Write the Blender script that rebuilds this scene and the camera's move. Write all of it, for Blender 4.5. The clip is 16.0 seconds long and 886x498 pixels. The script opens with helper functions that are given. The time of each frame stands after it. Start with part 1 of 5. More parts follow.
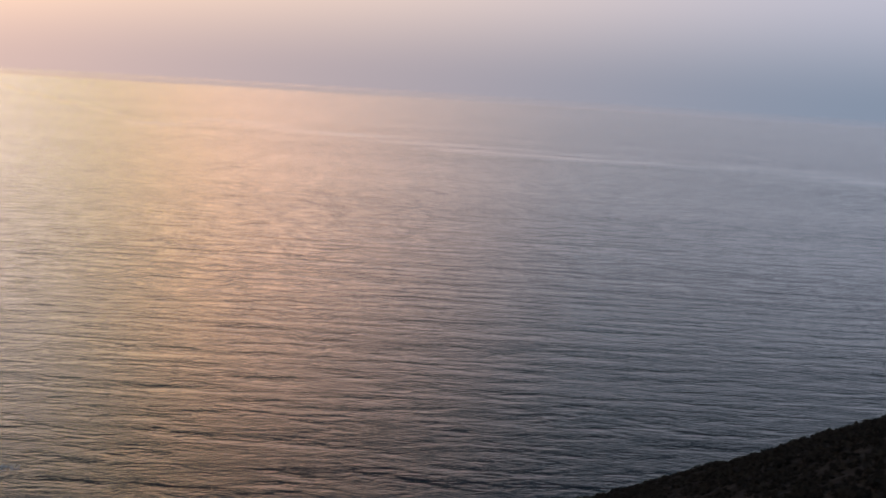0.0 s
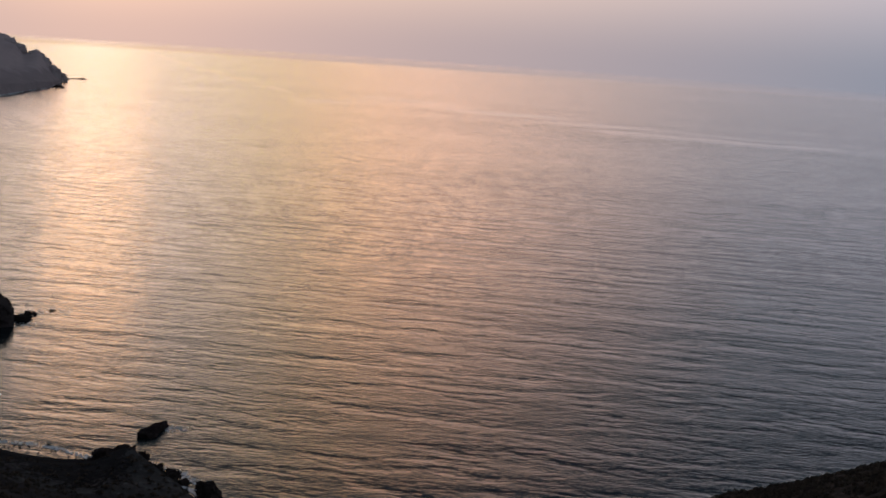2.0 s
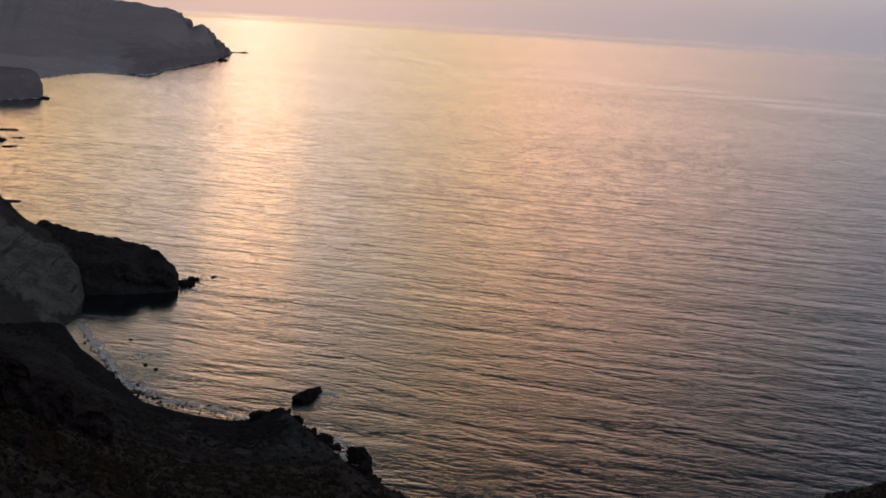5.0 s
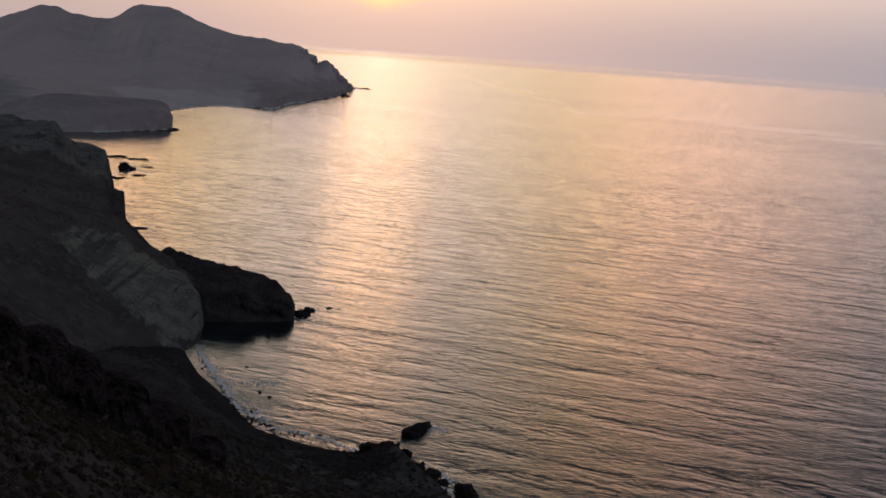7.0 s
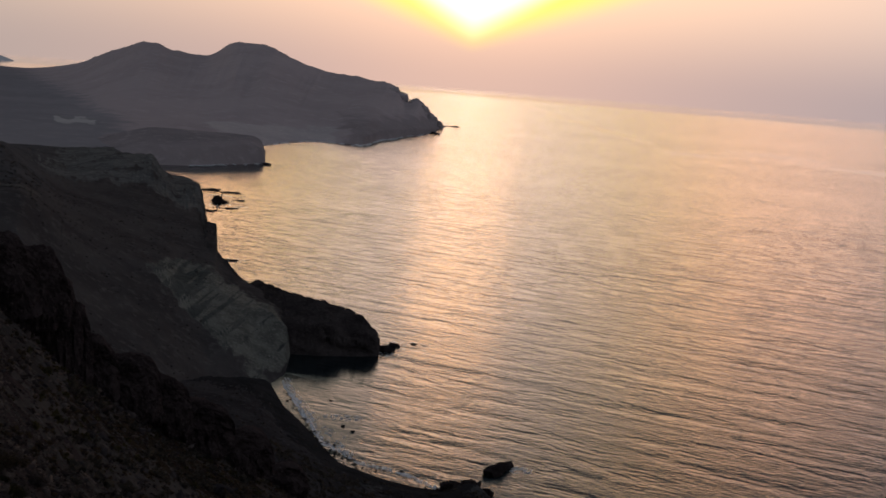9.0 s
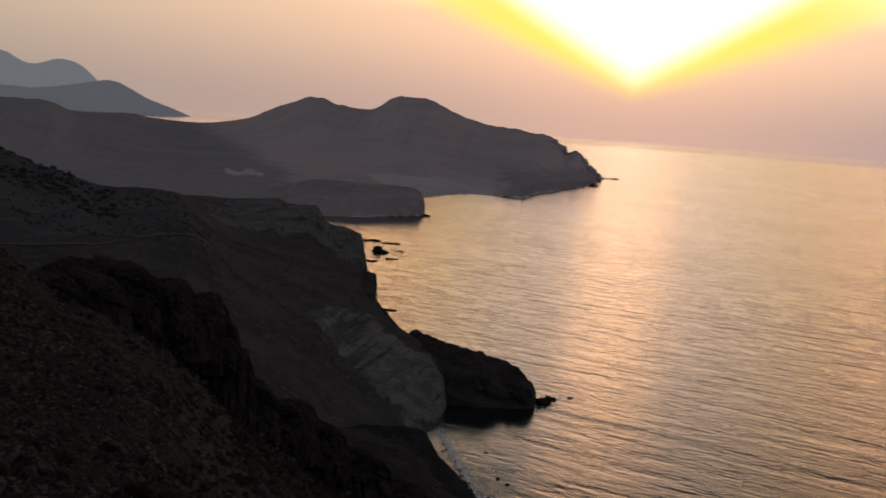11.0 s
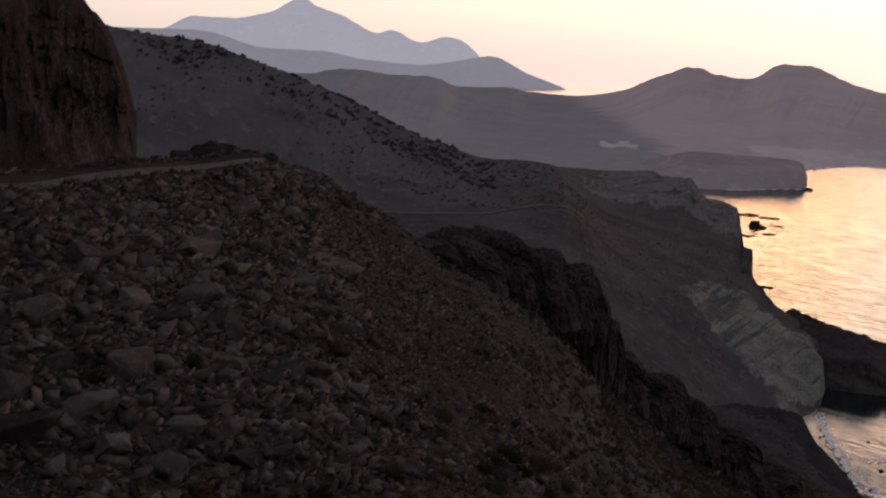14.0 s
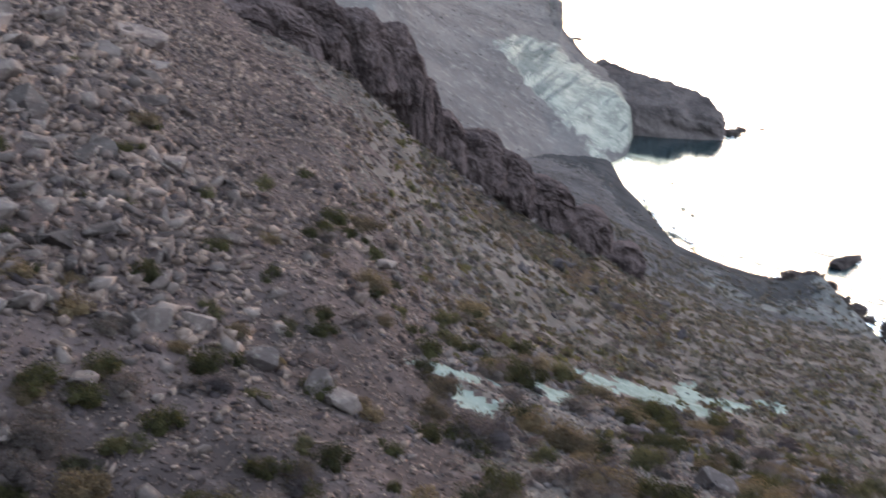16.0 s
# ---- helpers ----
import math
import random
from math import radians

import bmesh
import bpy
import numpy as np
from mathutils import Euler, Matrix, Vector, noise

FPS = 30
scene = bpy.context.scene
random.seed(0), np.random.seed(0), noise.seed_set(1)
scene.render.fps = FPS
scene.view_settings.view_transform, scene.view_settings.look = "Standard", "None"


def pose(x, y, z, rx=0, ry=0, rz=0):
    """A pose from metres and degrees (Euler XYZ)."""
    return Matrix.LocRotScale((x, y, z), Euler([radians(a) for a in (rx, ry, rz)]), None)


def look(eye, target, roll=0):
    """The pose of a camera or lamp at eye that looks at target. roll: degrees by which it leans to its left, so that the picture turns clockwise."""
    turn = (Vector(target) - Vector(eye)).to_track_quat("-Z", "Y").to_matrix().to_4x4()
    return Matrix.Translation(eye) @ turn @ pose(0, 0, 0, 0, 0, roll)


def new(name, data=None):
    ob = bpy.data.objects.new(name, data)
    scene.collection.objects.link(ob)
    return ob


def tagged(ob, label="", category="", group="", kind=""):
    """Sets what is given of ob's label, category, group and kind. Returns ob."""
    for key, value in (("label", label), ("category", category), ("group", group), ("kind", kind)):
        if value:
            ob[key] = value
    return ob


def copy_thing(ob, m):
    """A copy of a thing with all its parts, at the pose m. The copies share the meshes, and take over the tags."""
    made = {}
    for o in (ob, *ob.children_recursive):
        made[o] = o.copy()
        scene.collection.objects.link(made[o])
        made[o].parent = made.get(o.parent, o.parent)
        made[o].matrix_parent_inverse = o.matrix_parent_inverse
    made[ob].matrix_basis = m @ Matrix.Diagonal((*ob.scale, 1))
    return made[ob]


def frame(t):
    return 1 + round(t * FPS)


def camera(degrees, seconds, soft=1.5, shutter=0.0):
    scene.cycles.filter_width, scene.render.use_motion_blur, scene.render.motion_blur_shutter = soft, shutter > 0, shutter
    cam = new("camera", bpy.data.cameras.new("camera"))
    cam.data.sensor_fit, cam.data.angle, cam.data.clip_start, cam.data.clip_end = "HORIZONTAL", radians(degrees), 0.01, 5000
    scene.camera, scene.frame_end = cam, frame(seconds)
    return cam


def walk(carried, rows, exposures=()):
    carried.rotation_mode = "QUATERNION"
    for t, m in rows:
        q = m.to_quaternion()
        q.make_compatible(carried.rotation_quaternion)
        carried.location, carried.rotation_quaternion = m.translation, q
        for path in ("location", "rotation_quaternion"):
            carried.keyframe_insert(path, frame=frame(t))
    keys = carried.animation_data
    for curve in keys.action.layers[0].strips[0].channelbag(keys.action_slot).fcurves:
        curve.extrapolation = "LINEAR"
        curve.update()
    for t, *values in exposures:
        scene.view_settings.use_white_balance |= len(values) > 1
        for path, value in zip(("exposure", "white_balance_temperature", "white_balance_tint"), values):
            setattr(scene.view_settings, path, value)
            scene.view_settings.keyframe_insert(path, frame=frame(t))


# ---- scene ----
# The eye stands 80 m over the sea, on the shoulder of a dirt road; bearings are degrees left of +y.
EYE = 80.0
cam = camera(42.54, 16.0, soft=1.6, shutter=0.5)
TURNS = [  # seconds, bearing, tilt, lean
    (0.0, 0.00, -8.83, -3.49),
    (0.5, 2.60, -9.40, -3.66),
    (1.0, 3.60, -9.34, -4.09),
    (1.5, 6.32, -9.70, -3.99),
    (2.0, 8.20, -10.32, -3.86),
    (2.5, 9.53, -11.14, -4.11),
    (3.0, 11.50, -11.43, -3.69),
    (5.3, 16.80, -12.20, -3.63),
    (5.5, 17.53, -12.05, -3.84),
    (6.0, 18.86, -12.25, -3.80),
    (6.5, 20.67, -11.60, -3.78),
    (7.0, 21.84, -10.66, -3.93),
    (7.5, 23.14, -10.06, -4.25),
    (8.0, 24.46, -9.85, -4.22),
    (8.2, 24.70, -9.64, -4.32),
    (10.3, 31.47, -7.93, -3.80),
    (10.5, 32.40, -7.66, -3.70),
    (11.0, 34.30, -7.06, -4.05),
    (11.5, 38.01, -6.94, -3.38),
    (12.0, 40.77, -6.76, -3.56),
    (12.5, 43.75, -6.78, -3.55),
    (13.0, 46.91, -7.07, -3.03),
    (13.5, 50.55, -7.80, -2.42),
    (14.0, 52.90, -9.53, -2.59),
    (14.5, 52.98, -13.10, -2.84),
    (15.0, 51.00, -17.24, -3.06),
    (15.5, 47.71, -19.19, -2.34),
    (16.0, 43.34, -21.07, -1.98),
]
EXPOSURES = [(0.0, 0.05, 5750, 5), (0.5, 0.09, 5850, 6), (2.0, 0.02, 6050, 8), (8.0, 0.08, 6170, 8), (10.5, -0.12, 6720, 11), (12.5, -0.17, 6850, 11), (13.3, 0.78, 6750, 14),
             (14.0, 1.05, 6800, 19), (14.5, 1.98, 6350, 4), (15.2, 3.5, 6000, 0), (15.5, 3.95, 5950, 0), (16.0, 4.42, 5900, 1)]
walk(cam, [(t, pose(0, 0, EYE, 90 + tilt, lean, bearing)) for t, bearing, tilt, lean in TURNS], EXPOSURES)


# ---------------------------------------------------------------- light
SUN_BEARING, SUN_HEIGHT = 25.0, 11.0


def toward(bearing, height):
    a, e = radians(bearing), radians(height)
    return Vector((-math.sin(a) * math.cos(e), math.cos(a) * math.cos(e), math.sin(e)))


class Graph:
    """Short hand for building node trees."""

    def __init__(self, tree):
        self.tree = tree
        tree.nodes.clear()

    def add(self, kind, **settings):
        node = self.tree.nodes.new(kind)
        for key, value in settings.items():
            setattr(node, key, value)
        return node

    def put(self, socket, value):
        if isinstance(value, bpy.types.NodeSocket):
            self.tree.links.new(value, socket)
        elif isinstance(value, (tuple, list)) and len(value) == 3 and socket.type == "RGBA":
            socket.default_value = (*value, 1)
        else:
            socket.default_value = value

    def math(self, op, a, b=0.0, c=0.0, clamp=False):
        node = self.add("ShaderNodeMath", operation=op, use_clamp=clamp)
        for socket, value in zip(node.inputs, (a, b, c)):
            self.put(socket, value)
        return node.outputs[0]

    def span(self, value, a, b, lo=0.0, hi=1.0, smooth=True):
        node = self.add("ShaderNodeMapRange", interpolation_type="SMOOTHSTEP" if smooth else "LINEAR")
        for socket, v in zip(node.inputs, (value, a, b, lo, hi)):
            self.put(socket, v)
        return node.outputs[0]

    def mix(self, factor, a, b, how="MIX"):
        node = self.add("ShaderNodeMix", data_type="RGBA", blend_type=how)
        self.put(node.inputs[0], factor)
        self.put(node.inputs[6], a)
        self.put(node.inputs[7], b)
        return node.outputs[2]

    def dot(self, vector, way):
        node = self.add("ShaderNodeVectorMath", operation="DOT_PRODUCT")
        self.put(node.inputs[0], vector)
        node.inputs[1].default_value = way
        return node.outputs["Value"]

    def noise(self, vector, scale, detail=4.0, rough=0.55, stretch=(1, 1, 1), turn=0.0):
        m = self.add("ShaderNodeMapping")
        self.put(m.inputs["Vector"], vector)
        m.inputs["Scale"].default_value = stretch
        m.inputs["Rotation"].default_value = (0, 0, radians(turn))
        n = self.add("ShaderNodeTexNoise")
        self.put(n.inputs["Vector"], m.outputs[0])
        for key, v in (("Scale", scale), ("Detail", detail), ("Roughness", rough)):
            n.inputs[key].default_value = v
        return n.outputs["Fac"]


def make_world():
    world = bpy.data.worlds.new("evening_sky")
    scene.world = world
    world.use_nodes = True
    g = Graph(world.node_tree)
    way = g.add("ShaderNodeTexCoord").outputs["Generated"]
    sky = g.add("ShaderNodeTexSky", sky_type="NISHITA", sun_disc=False, sun_elevation=radians(SUN_HEIGHT), sun_rotation=radians(-SUN_BEARING),
                air_density=1.5, dust_density=4.0, ozone_density=2.0)
    up = g.dot(way, (0, 0, 1))
    rise = g.math("MULTIPLY", g.math("ARCSINE", up), 57.2958)
    s = toward(SUN_BEARING, 0)
    across = g.dot(way, (s.y, -s.x, 0))
    ahead = g.dot(way, s)
    side = g.math("MULTIPLY", g.math("ARCTAN2", across, ahead), 57.2958)
    far = g.math("ABSOLUTE", side)
    # evening haze: grey mauve on the horizon, peach over it, bluer and dimmer away from the sun
    near = g.span(g.math("MAXIMUM", side, g.math("MULTIPLY", side, -1.05)), 0, 50, 1, 0)
    dim = g.span(far, 35, 125, 1.0, 0.9)
    seaward = g.span(side, -15, 10)
    horizon = g.mix(near, g.mix(seaward, (0.385, 0.34, 0.305), (0.25, 0.275, 0.335)), (0.60, 0.42, 0.375))
    peach = g.mix(near, g.mix(seaward, (0.52, 0.47, 0.375), (0.55, 0.495, 0.535)), (1.16, 0.75, 0.50))
    low = g.mix(g.span(rise, -0.6, 5.6), horizon, peach)
    upper = g.mix(g.span(far, 0, 34, 1, 0), (0.80, 0.78, 0.88), (7.3, 3.55, 1.75))
    low = g.mix(g.span(rise, 4.5, 9.5), low, upper)
    low = g.mix(1.0, low, dim, "MULTIPLY")
    high = g.add("ShaderNodeVectorMath", operation="SCALE")
    g.put(high.inputs[0], sky.outputs[0])
    high.inputs["Scale"].default_value = 0.029
    cool = g.mix(1.0, high.outputs[0], (0.81, 0.93, 1.11), "MULTIPLY")
    cool = g.mix(1.0, cool, (0.131, 0.126, 0.133), "ADD")
    haze = g.mix(g.span(rise, 9.0, 16.0), low, cool)
    # a dimmer, bluer stretch of sky over the glow
    dusk = g.math("MULTIPLY", g.math("MULTIPLY", g.span(rise, 10, 19), g.span(rise, 42, 68, 1, 0)), g.span(far, 45, 95, 1, 0))
    haze = g.mix(dusk, haze, g.mix(1.0, haze, (0.36, 0.47, 0.57), "MULTIPLY"))
    # glare of the sun behind the haze, opening upwards from its lower edge: a yellow rim round a white heart
    soft = g.math("SQRT", g.math("ADD", g.math("MULTIPLY", side, side), 0.10))
    over = g.math("SUBTRACT", rise, 1.35)
    level = g.math("SUBTRACT", over, g.math("MULTIPLY", soft, 0.58))
    flare = g.math("SUBTRACT", over, g.math("MULTIPLY", soft, 0.36))
    dist = g.math("SQRT", g.math("ADD", g.math("MULTIPLY", side, side), g.math("POWER", g.math("SUBTRACT", rise, 6.0), 2.0)))
    wide = g.math("EXPONENT", g.math("MULTIPLY", dist, -0.17))
    warm = g.mix(1.0, haze, g.mix(wide, (0, 0, 0), (0.58, 0.27, 0.09)), "ADD")
    top = g.span(rise, 8, 13, 1, 0)
    rim = g.mix(g.math("MULTIPLY", g.math("MULTIPLY", g.span(flare, -0.8, 0.9), top), g.span(dist, 5, 19, 1, 0)), warm, (1.30, 1.0, 0.20))
    heart = g.mix(g.math("MULTIPLY", g.span(level, -0.35, 1.5), g.span(dist, 5, 16, 1, 0)), rim, (2.1, 1.5, 1.2))
    out = g.add("ShaderNodeBackground")
    g.put(out.inputs[0], heart)
    out.inputs[1].default_value = 1.0
    g.put(g.add("ShaderNodeOutputWorld").inputs[0], out.outputs[0])


make_world()
lamp = bpy.data.lights.new("sun", "SUN")
lamp.energy, lamp.angle, lamp.color = 0.025, radians(5.0), (1.0, 0.43, 0.09)
sun = new("sun", lamp)
sun.matrix_world = look((0, 0, 0), -toward(SUN_BEARING, SUN_HEIGHT))


# ---------------------------------------------------------------- materials
def material(name, build):
    m = bpy.data.materials.new(name)
    m.use_nodes = True
    g = Graph(m.node_tree)
    shader = g.add("ShaderNodeBsdfPrincipled")
    build(g, shader)
    g.put(g.add("ShaderNodeOutputMaterial").inputs[0], shader.outputs[0])
    return m


def earth(name, dark, mid, pale, size, bump=0.5, reach=1.0, rough=0.95, islands=0.0, strata=None, per_object=0.0):
    """Rock or soil in three tones: broad patches, grain, and relief of about reach metres."""

    def build(g, s):
        place = g.add("ShaderNodeNewGeometry").outputs["Position"]
        broad = g.noise(place, 1.0 / size, 5)
        grain = g.noise(place, 9.0 / size, 6, 0.65)
        col = g.mix(g.span(broad, 0.36, 0.62), dark, mid)
        col = g.mix(g.span(grain, 0.5, 0.72), col, pale)
        height = grain
        if strata:
            bands = g.noise(place, 1.0 / size, 5, 0.6, strata, 30)
            col = g.mix(g.span(bands, 0.48, 0.6, 0, 0.7), col, dark)
            height = g.math("ADD", grain, bands)
        if islands:
            rnd = g.add("ShaderNodeNewGeometry").outputs["Random Per Island"]
            col = g.mix(1.0, col, g.mix(rnd, (1 - islands, 1 - islands, 1.04 - islands), (1 + islands, 1 + islands * 0.78, 1 + islands * 0.5)), "MULTIPLY")
        if per_object:
            rnd = g.add("ShaderNodeObjectInfo").outputs["Random"]
            col = g.mix(1.0, col, g.mix(rnd, (1 - per_object,) * 3, (1 + per_object, 1 + per_object * 0.9, 1 + per_object * 0.8)), "MULTIPLY")
        g.put(s.inputs["Base Color"], col)
        s.inputs["Roughness"].default_value = rough
        s.inputs["Specular IOR Level"].default_value = 0.0
        b = g.add("ShaderNodeBump")
        b.inputs["Strength"].default_value, b.inputs["Distance"].default_value = bump, reach
        g.put(b.inputs["Height"], height)
        g.put(s.inputs["Normal"], b.outputs[0])

    return material(name, build)


def blended(name, base, layers, bump=0.8, reach=1.0):
    """Ground of several soils: a base in three tones and a size, and layers that cover it where a field of the mesh says so, with torn edges."""

    def build(g, s):
        place = g.add("ShaderNodeNewGeometry").outputs["Position"]

        def soil(dark, mid, pale, size, streak=(1, 1, 1)):
            broad = g.noise(place, 1.0 / size, 5, 0.6, streak)
            grain = g.noise(place, 9.0 / size, 6, 0.65)
            return g.mix(g.span(grain, 0.5, 0.72), g.mix(g.span(broad, 0.36, 0.62), dark, mid), pale), grain

        col, height = soil(*base)
        torn = g.noise(place, 6.0 / base[3], 5, 0.65)
        for field, *tones in layers:
            over, grain = soil(*tones)
            f = g.add("ShaderNodeAttribute", attribute_name=field).outputs["Fac"]
            k = g.span(g.math("ADD", f, g.math("MULTIPLY", g.math("SUBTRACT", torn, 0.5), 0.9)), 0.3, 0.7)
            col = g.mix(k, col, over)
            height = g.math("ADD", g.math("MULTIPLY", height, g.math("SUBTRACT", 1.0, k)), g.math("MULTIPLY", grain, k))
        g.put(s.inputs["Base Color"], col)
        s.inputs["Roughness"].default_value = 0.95
        s.inputs["Specular IOR Level"].default_value = 0.0
        b = g.add("ShaderNodeBump")
        b.inputs["Strength"].default_value, b.inputs["Distance"].default_value = bump, reach
        g.put(b.inputs["Height"], height)
        g.put(s.inputs["Normal"], b.outputs[0])

    return material(name, build)


def sea_water(g, s):
    place = g.add("ShaderNodeNewGeometry").outputs["Position"]
    roll = g.noise(place, 0.055, 2, 0.5, (0.28, 1.0, 1), 3)
    heave = g.noise(place, 0.018, 2, 0.5, (0.30, 1.0, 1), 2)
    swell = g.noise(place, 0.165, 3, 0.6, (0.38, 1.0, 1), 0)
    cross = g.noise(place, 0.30, 3, 0.55, (0.45, 1.0, 1), -18)
    chop = g.noise(place, 0.62, 3, 0.6, (0.42, 1.0, 1), -4)
    ripple = g.noise(place, 1.5, 4, 0.62, (0.6, 1.0, 1), -8)
    patch = g.noise(place, 0.006, 4, 0.6, (0.4, 1.0, 1), 20)
    train = g.add("ShaderNodeTexWave", wave_type="BANDS", bands_direction="Y", wave_profile="SIN")
    turn = g.add("ShaderNodeMapping")
    g.put(turn.inputs["Vector"], place)
    turn.inputs["Rotation"].default_value = (0, 0, radians(1))
    turn.inputs["Scale"].default_value = (0.35, 1, 1)
    g.put(train.inputs["Vector"], turn.outputs[0])
    for key, v in (("Scale", 0.028), ("Distortion", 5.0), ("Detail", 3.0), ("Detail Scale", 1.6), ("Detail Roughness", 0.6)):
        train.inputs[key].default_value = v
    # slicks of calm water: one winding out from the headland, one far out
    xyz = g.add("ShaderNodeSeparateXYZ")
    g.put(xyz.inputs[0], place)
    x, y = xyz.outputs[0], xyz.outputs[1]
    bearing = g.math("MULTIPLY", g.math("ARCTAN2", g.math("MULTIPLY", x, -1.0), y), 57.2958)
    reach = g.math("SQRT", g.math("ADD", g.math("MULTIPLY", x, x), g.math("MULTIPLY", y, y)))
    away = g.math("LOGARITHM", reach, 2.71828)
    curve = g.add("ShaderNodeFloatCurve")
    pts = curve.mapping.curves[0].points
    way = [(-20, 1180), (-14, 1222), (-3.5, 1216), (5.6, 1378), (11, 1500), (14.6, 1400), (16, 1580), (18.3, 1900), (21.3, 2600), (23.1, 3900)]
    for k, (b, r) in enumerate(way):
        at = ((b + 20) / 45, (math.log(r) - 6.9) / 1.6)
        if k < 2:
            pts[k].location = at
        else:
            pts.new(*at)
    curve.mapping.update()
    g.put(curve.inputs["Value"], g.span(bearing, -20, 25, 0, 1, False))
    mid = g.math("ADD", g.math("MULTIPLY", curve.outputs[0], 1.6), 6.9)
    wander = g.math("MULTIPLY", g.math("SUBTRACT", g.noise(place, 0.004, 3, 0.6), 0.5), 0.10)
    gap = g.math("ABSOLUTE", g.math("ADD", g.math("SUBTRACT", away, mid), wander))
    torn = g.span(g.noise(place, 0.012, 4, 0.65, (0.3, 1.0, 1), 15), 0.38, 0.62)
    slick = g.math("MULTIPLY", g.math("MULTIPLY", g.span(gap, 0.0, 0.085, 1, 0), torn), g.span(bearing, 23.5, 21, 0, 1))
    outer = g.span(g.math("ABSOLUTE", g.math("ADD", g.math("SUBTRACT", away, 8.22), wander)), 0.0, 0.17, 1, 0)
    calm = g.math("MAXIMUM", slick, g.math("MULTIPLY", outer, 0.95))
    # still water in the lee of the promontory
    drift = g.math("MULTIPLY", g.math("SUBTRACT", g.noise(place, 0.05, 3, 0.6), 0.5), 1.0)
    lee = g.math("MULTIPLY", g.span(g.math("ADD", bearing, drift), 27.2, 30.0), g.math("MULTIPLY", g.span(g.math("ADD", reach, g.math("MULTIPLY", drift, 25.0)), 205, 245), g.span(reach, 330, 322)))
    crest = lambda n: g.math("POWER", g.math("SUBTRACT", 1.0, g.math("ABSOLUTE", g.math("MULTIPLY", g.math("SUBTRACT", n, 0.5), 4.0)), clamp=True), 1.6)
    waves = [(heave, 1.2), (roll, 1.1), (crest(roll), 0.16), (swell, 1.0), (crest(swell), 0.22), (cross, 0.30), (train.outputs["Fac"], 0.12), (chop, g.span(reach, 150, 600, 0.34, 0.22)), (crest(chop), 0.06), (ripple, g.span(reach, 150, 450, 0.20, 0.08))]
    h = 0.0
    for wave, share in waves:
        h = g.math("ADD", h, g.math("MULTIPLY", wave, share))
    s.inputs["Base Color"].default_value = (0.008, 0.013, 0.015, 1)
    g.put(s.inputs["Roughness"], g.span(calm, 0, 1, 0.12, 0.05, False))
    s.inputs["IOR"].default_value = 1.333
    b = g.add("ShaderNodeBump")
    still = g.math("MULTIPLY", g.span(calm, 0, 1, 1, 0.1, False), g.span(lee, 0, 1, 1, 0.3, False))
    g.put(b.inputs["Strength"], g.math("MULTIPLY", g.span(patch, 0.3, 0.7, 0.26, 0.44), still))
    b.inputs["Distance"].default_value = 1.2
    g.put(b.inputs["Height"], h)
    g.put(s.inputs["Normal"], b.outputs[0])
    # far water turns transparent in place of haze, fading into the horizon sky
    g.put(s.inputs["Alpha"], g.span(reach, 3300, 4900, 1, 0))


WATER = material("sea_water", sea_water)
SCREE = earth("scree", (0.03024, 0.0237, 0.02264), (0.04904, 0.03755, 0.03602), (0.07557, 0.05928, 0.05576), 6.0, 0.8, 0.25)
STONE = earth("loose_stone", (0.05438, 0.04426, 0.04256), (0.08014, 0.06604, 0.0624), (0.118, 0.1012, 0.09503), 2.0, 0.5, 0.08, islands=0.65)
DULL_STONE = earth("lichen_grey_stone", (0.04086, 0.03605, 0.03712), (0.06286, 0.05548, 0.05661), (0.0916, 0.08308, 0.08412), 2.0, 0.5, 0.08, islands=0.4)
LOW_SOIL = earth("lower_hill_soil", (0.04427, 0.03847, 0.0352), (0.06707, 0.05829, 0.05334), (0.1006, 0.08744, 0.08002), 8.0, 0.9, 0.4)
PALE_SOIL = earth("pale_shore_soil", (0.04712, 0.04712, 0.04656), (0.0714, 0.0714, 0.07055), (0.1071, 0.1071, 0.1058), 9.0, 0.8, 0.5, strata=(0.3, 1.2, 1.0))
BOULDER = earth("boulder_stone", (0.05034, 0.04159, 0.04004), (0.07876, 0.0659, 0.06199), (0.1149, 0.09982, 0.09172), 2.0, 0.6, 0.1, per_object=0.4)
OUTCROP = earth("outcrop_rock", (0.03181, 0.02424, 0.02416), (0.05725, 0.04343, 0.04214), (0.08906, 0.06967, 0.06683), 3.0, 0.9, 0.4)
DARK_ROCK = earth("dark_rock", (0.022, 0.018, 0.0175), (0.040, 0.033, 0.031), (0.068, 0.057, 0.053), 5.0, 0.9, 0.5)
POINT_ROCK = earth("promontory_rock", (0.0368, 0.03128, 0.03128), (0.06256, 0.05336, 0.05152), (0.09568, 0.0828, 0.07912), 5.0, 1.0, 0.5)
RED_CLIFF = earth("red_cliff", (0.03877, 0.0271, 0.0256), (0.08815, 0.06389, 0.06061), (0.1455, 0.12, 0.1129), 3.0, 1.0, 0.8, strata=(1.2, 1.2, 0.12))
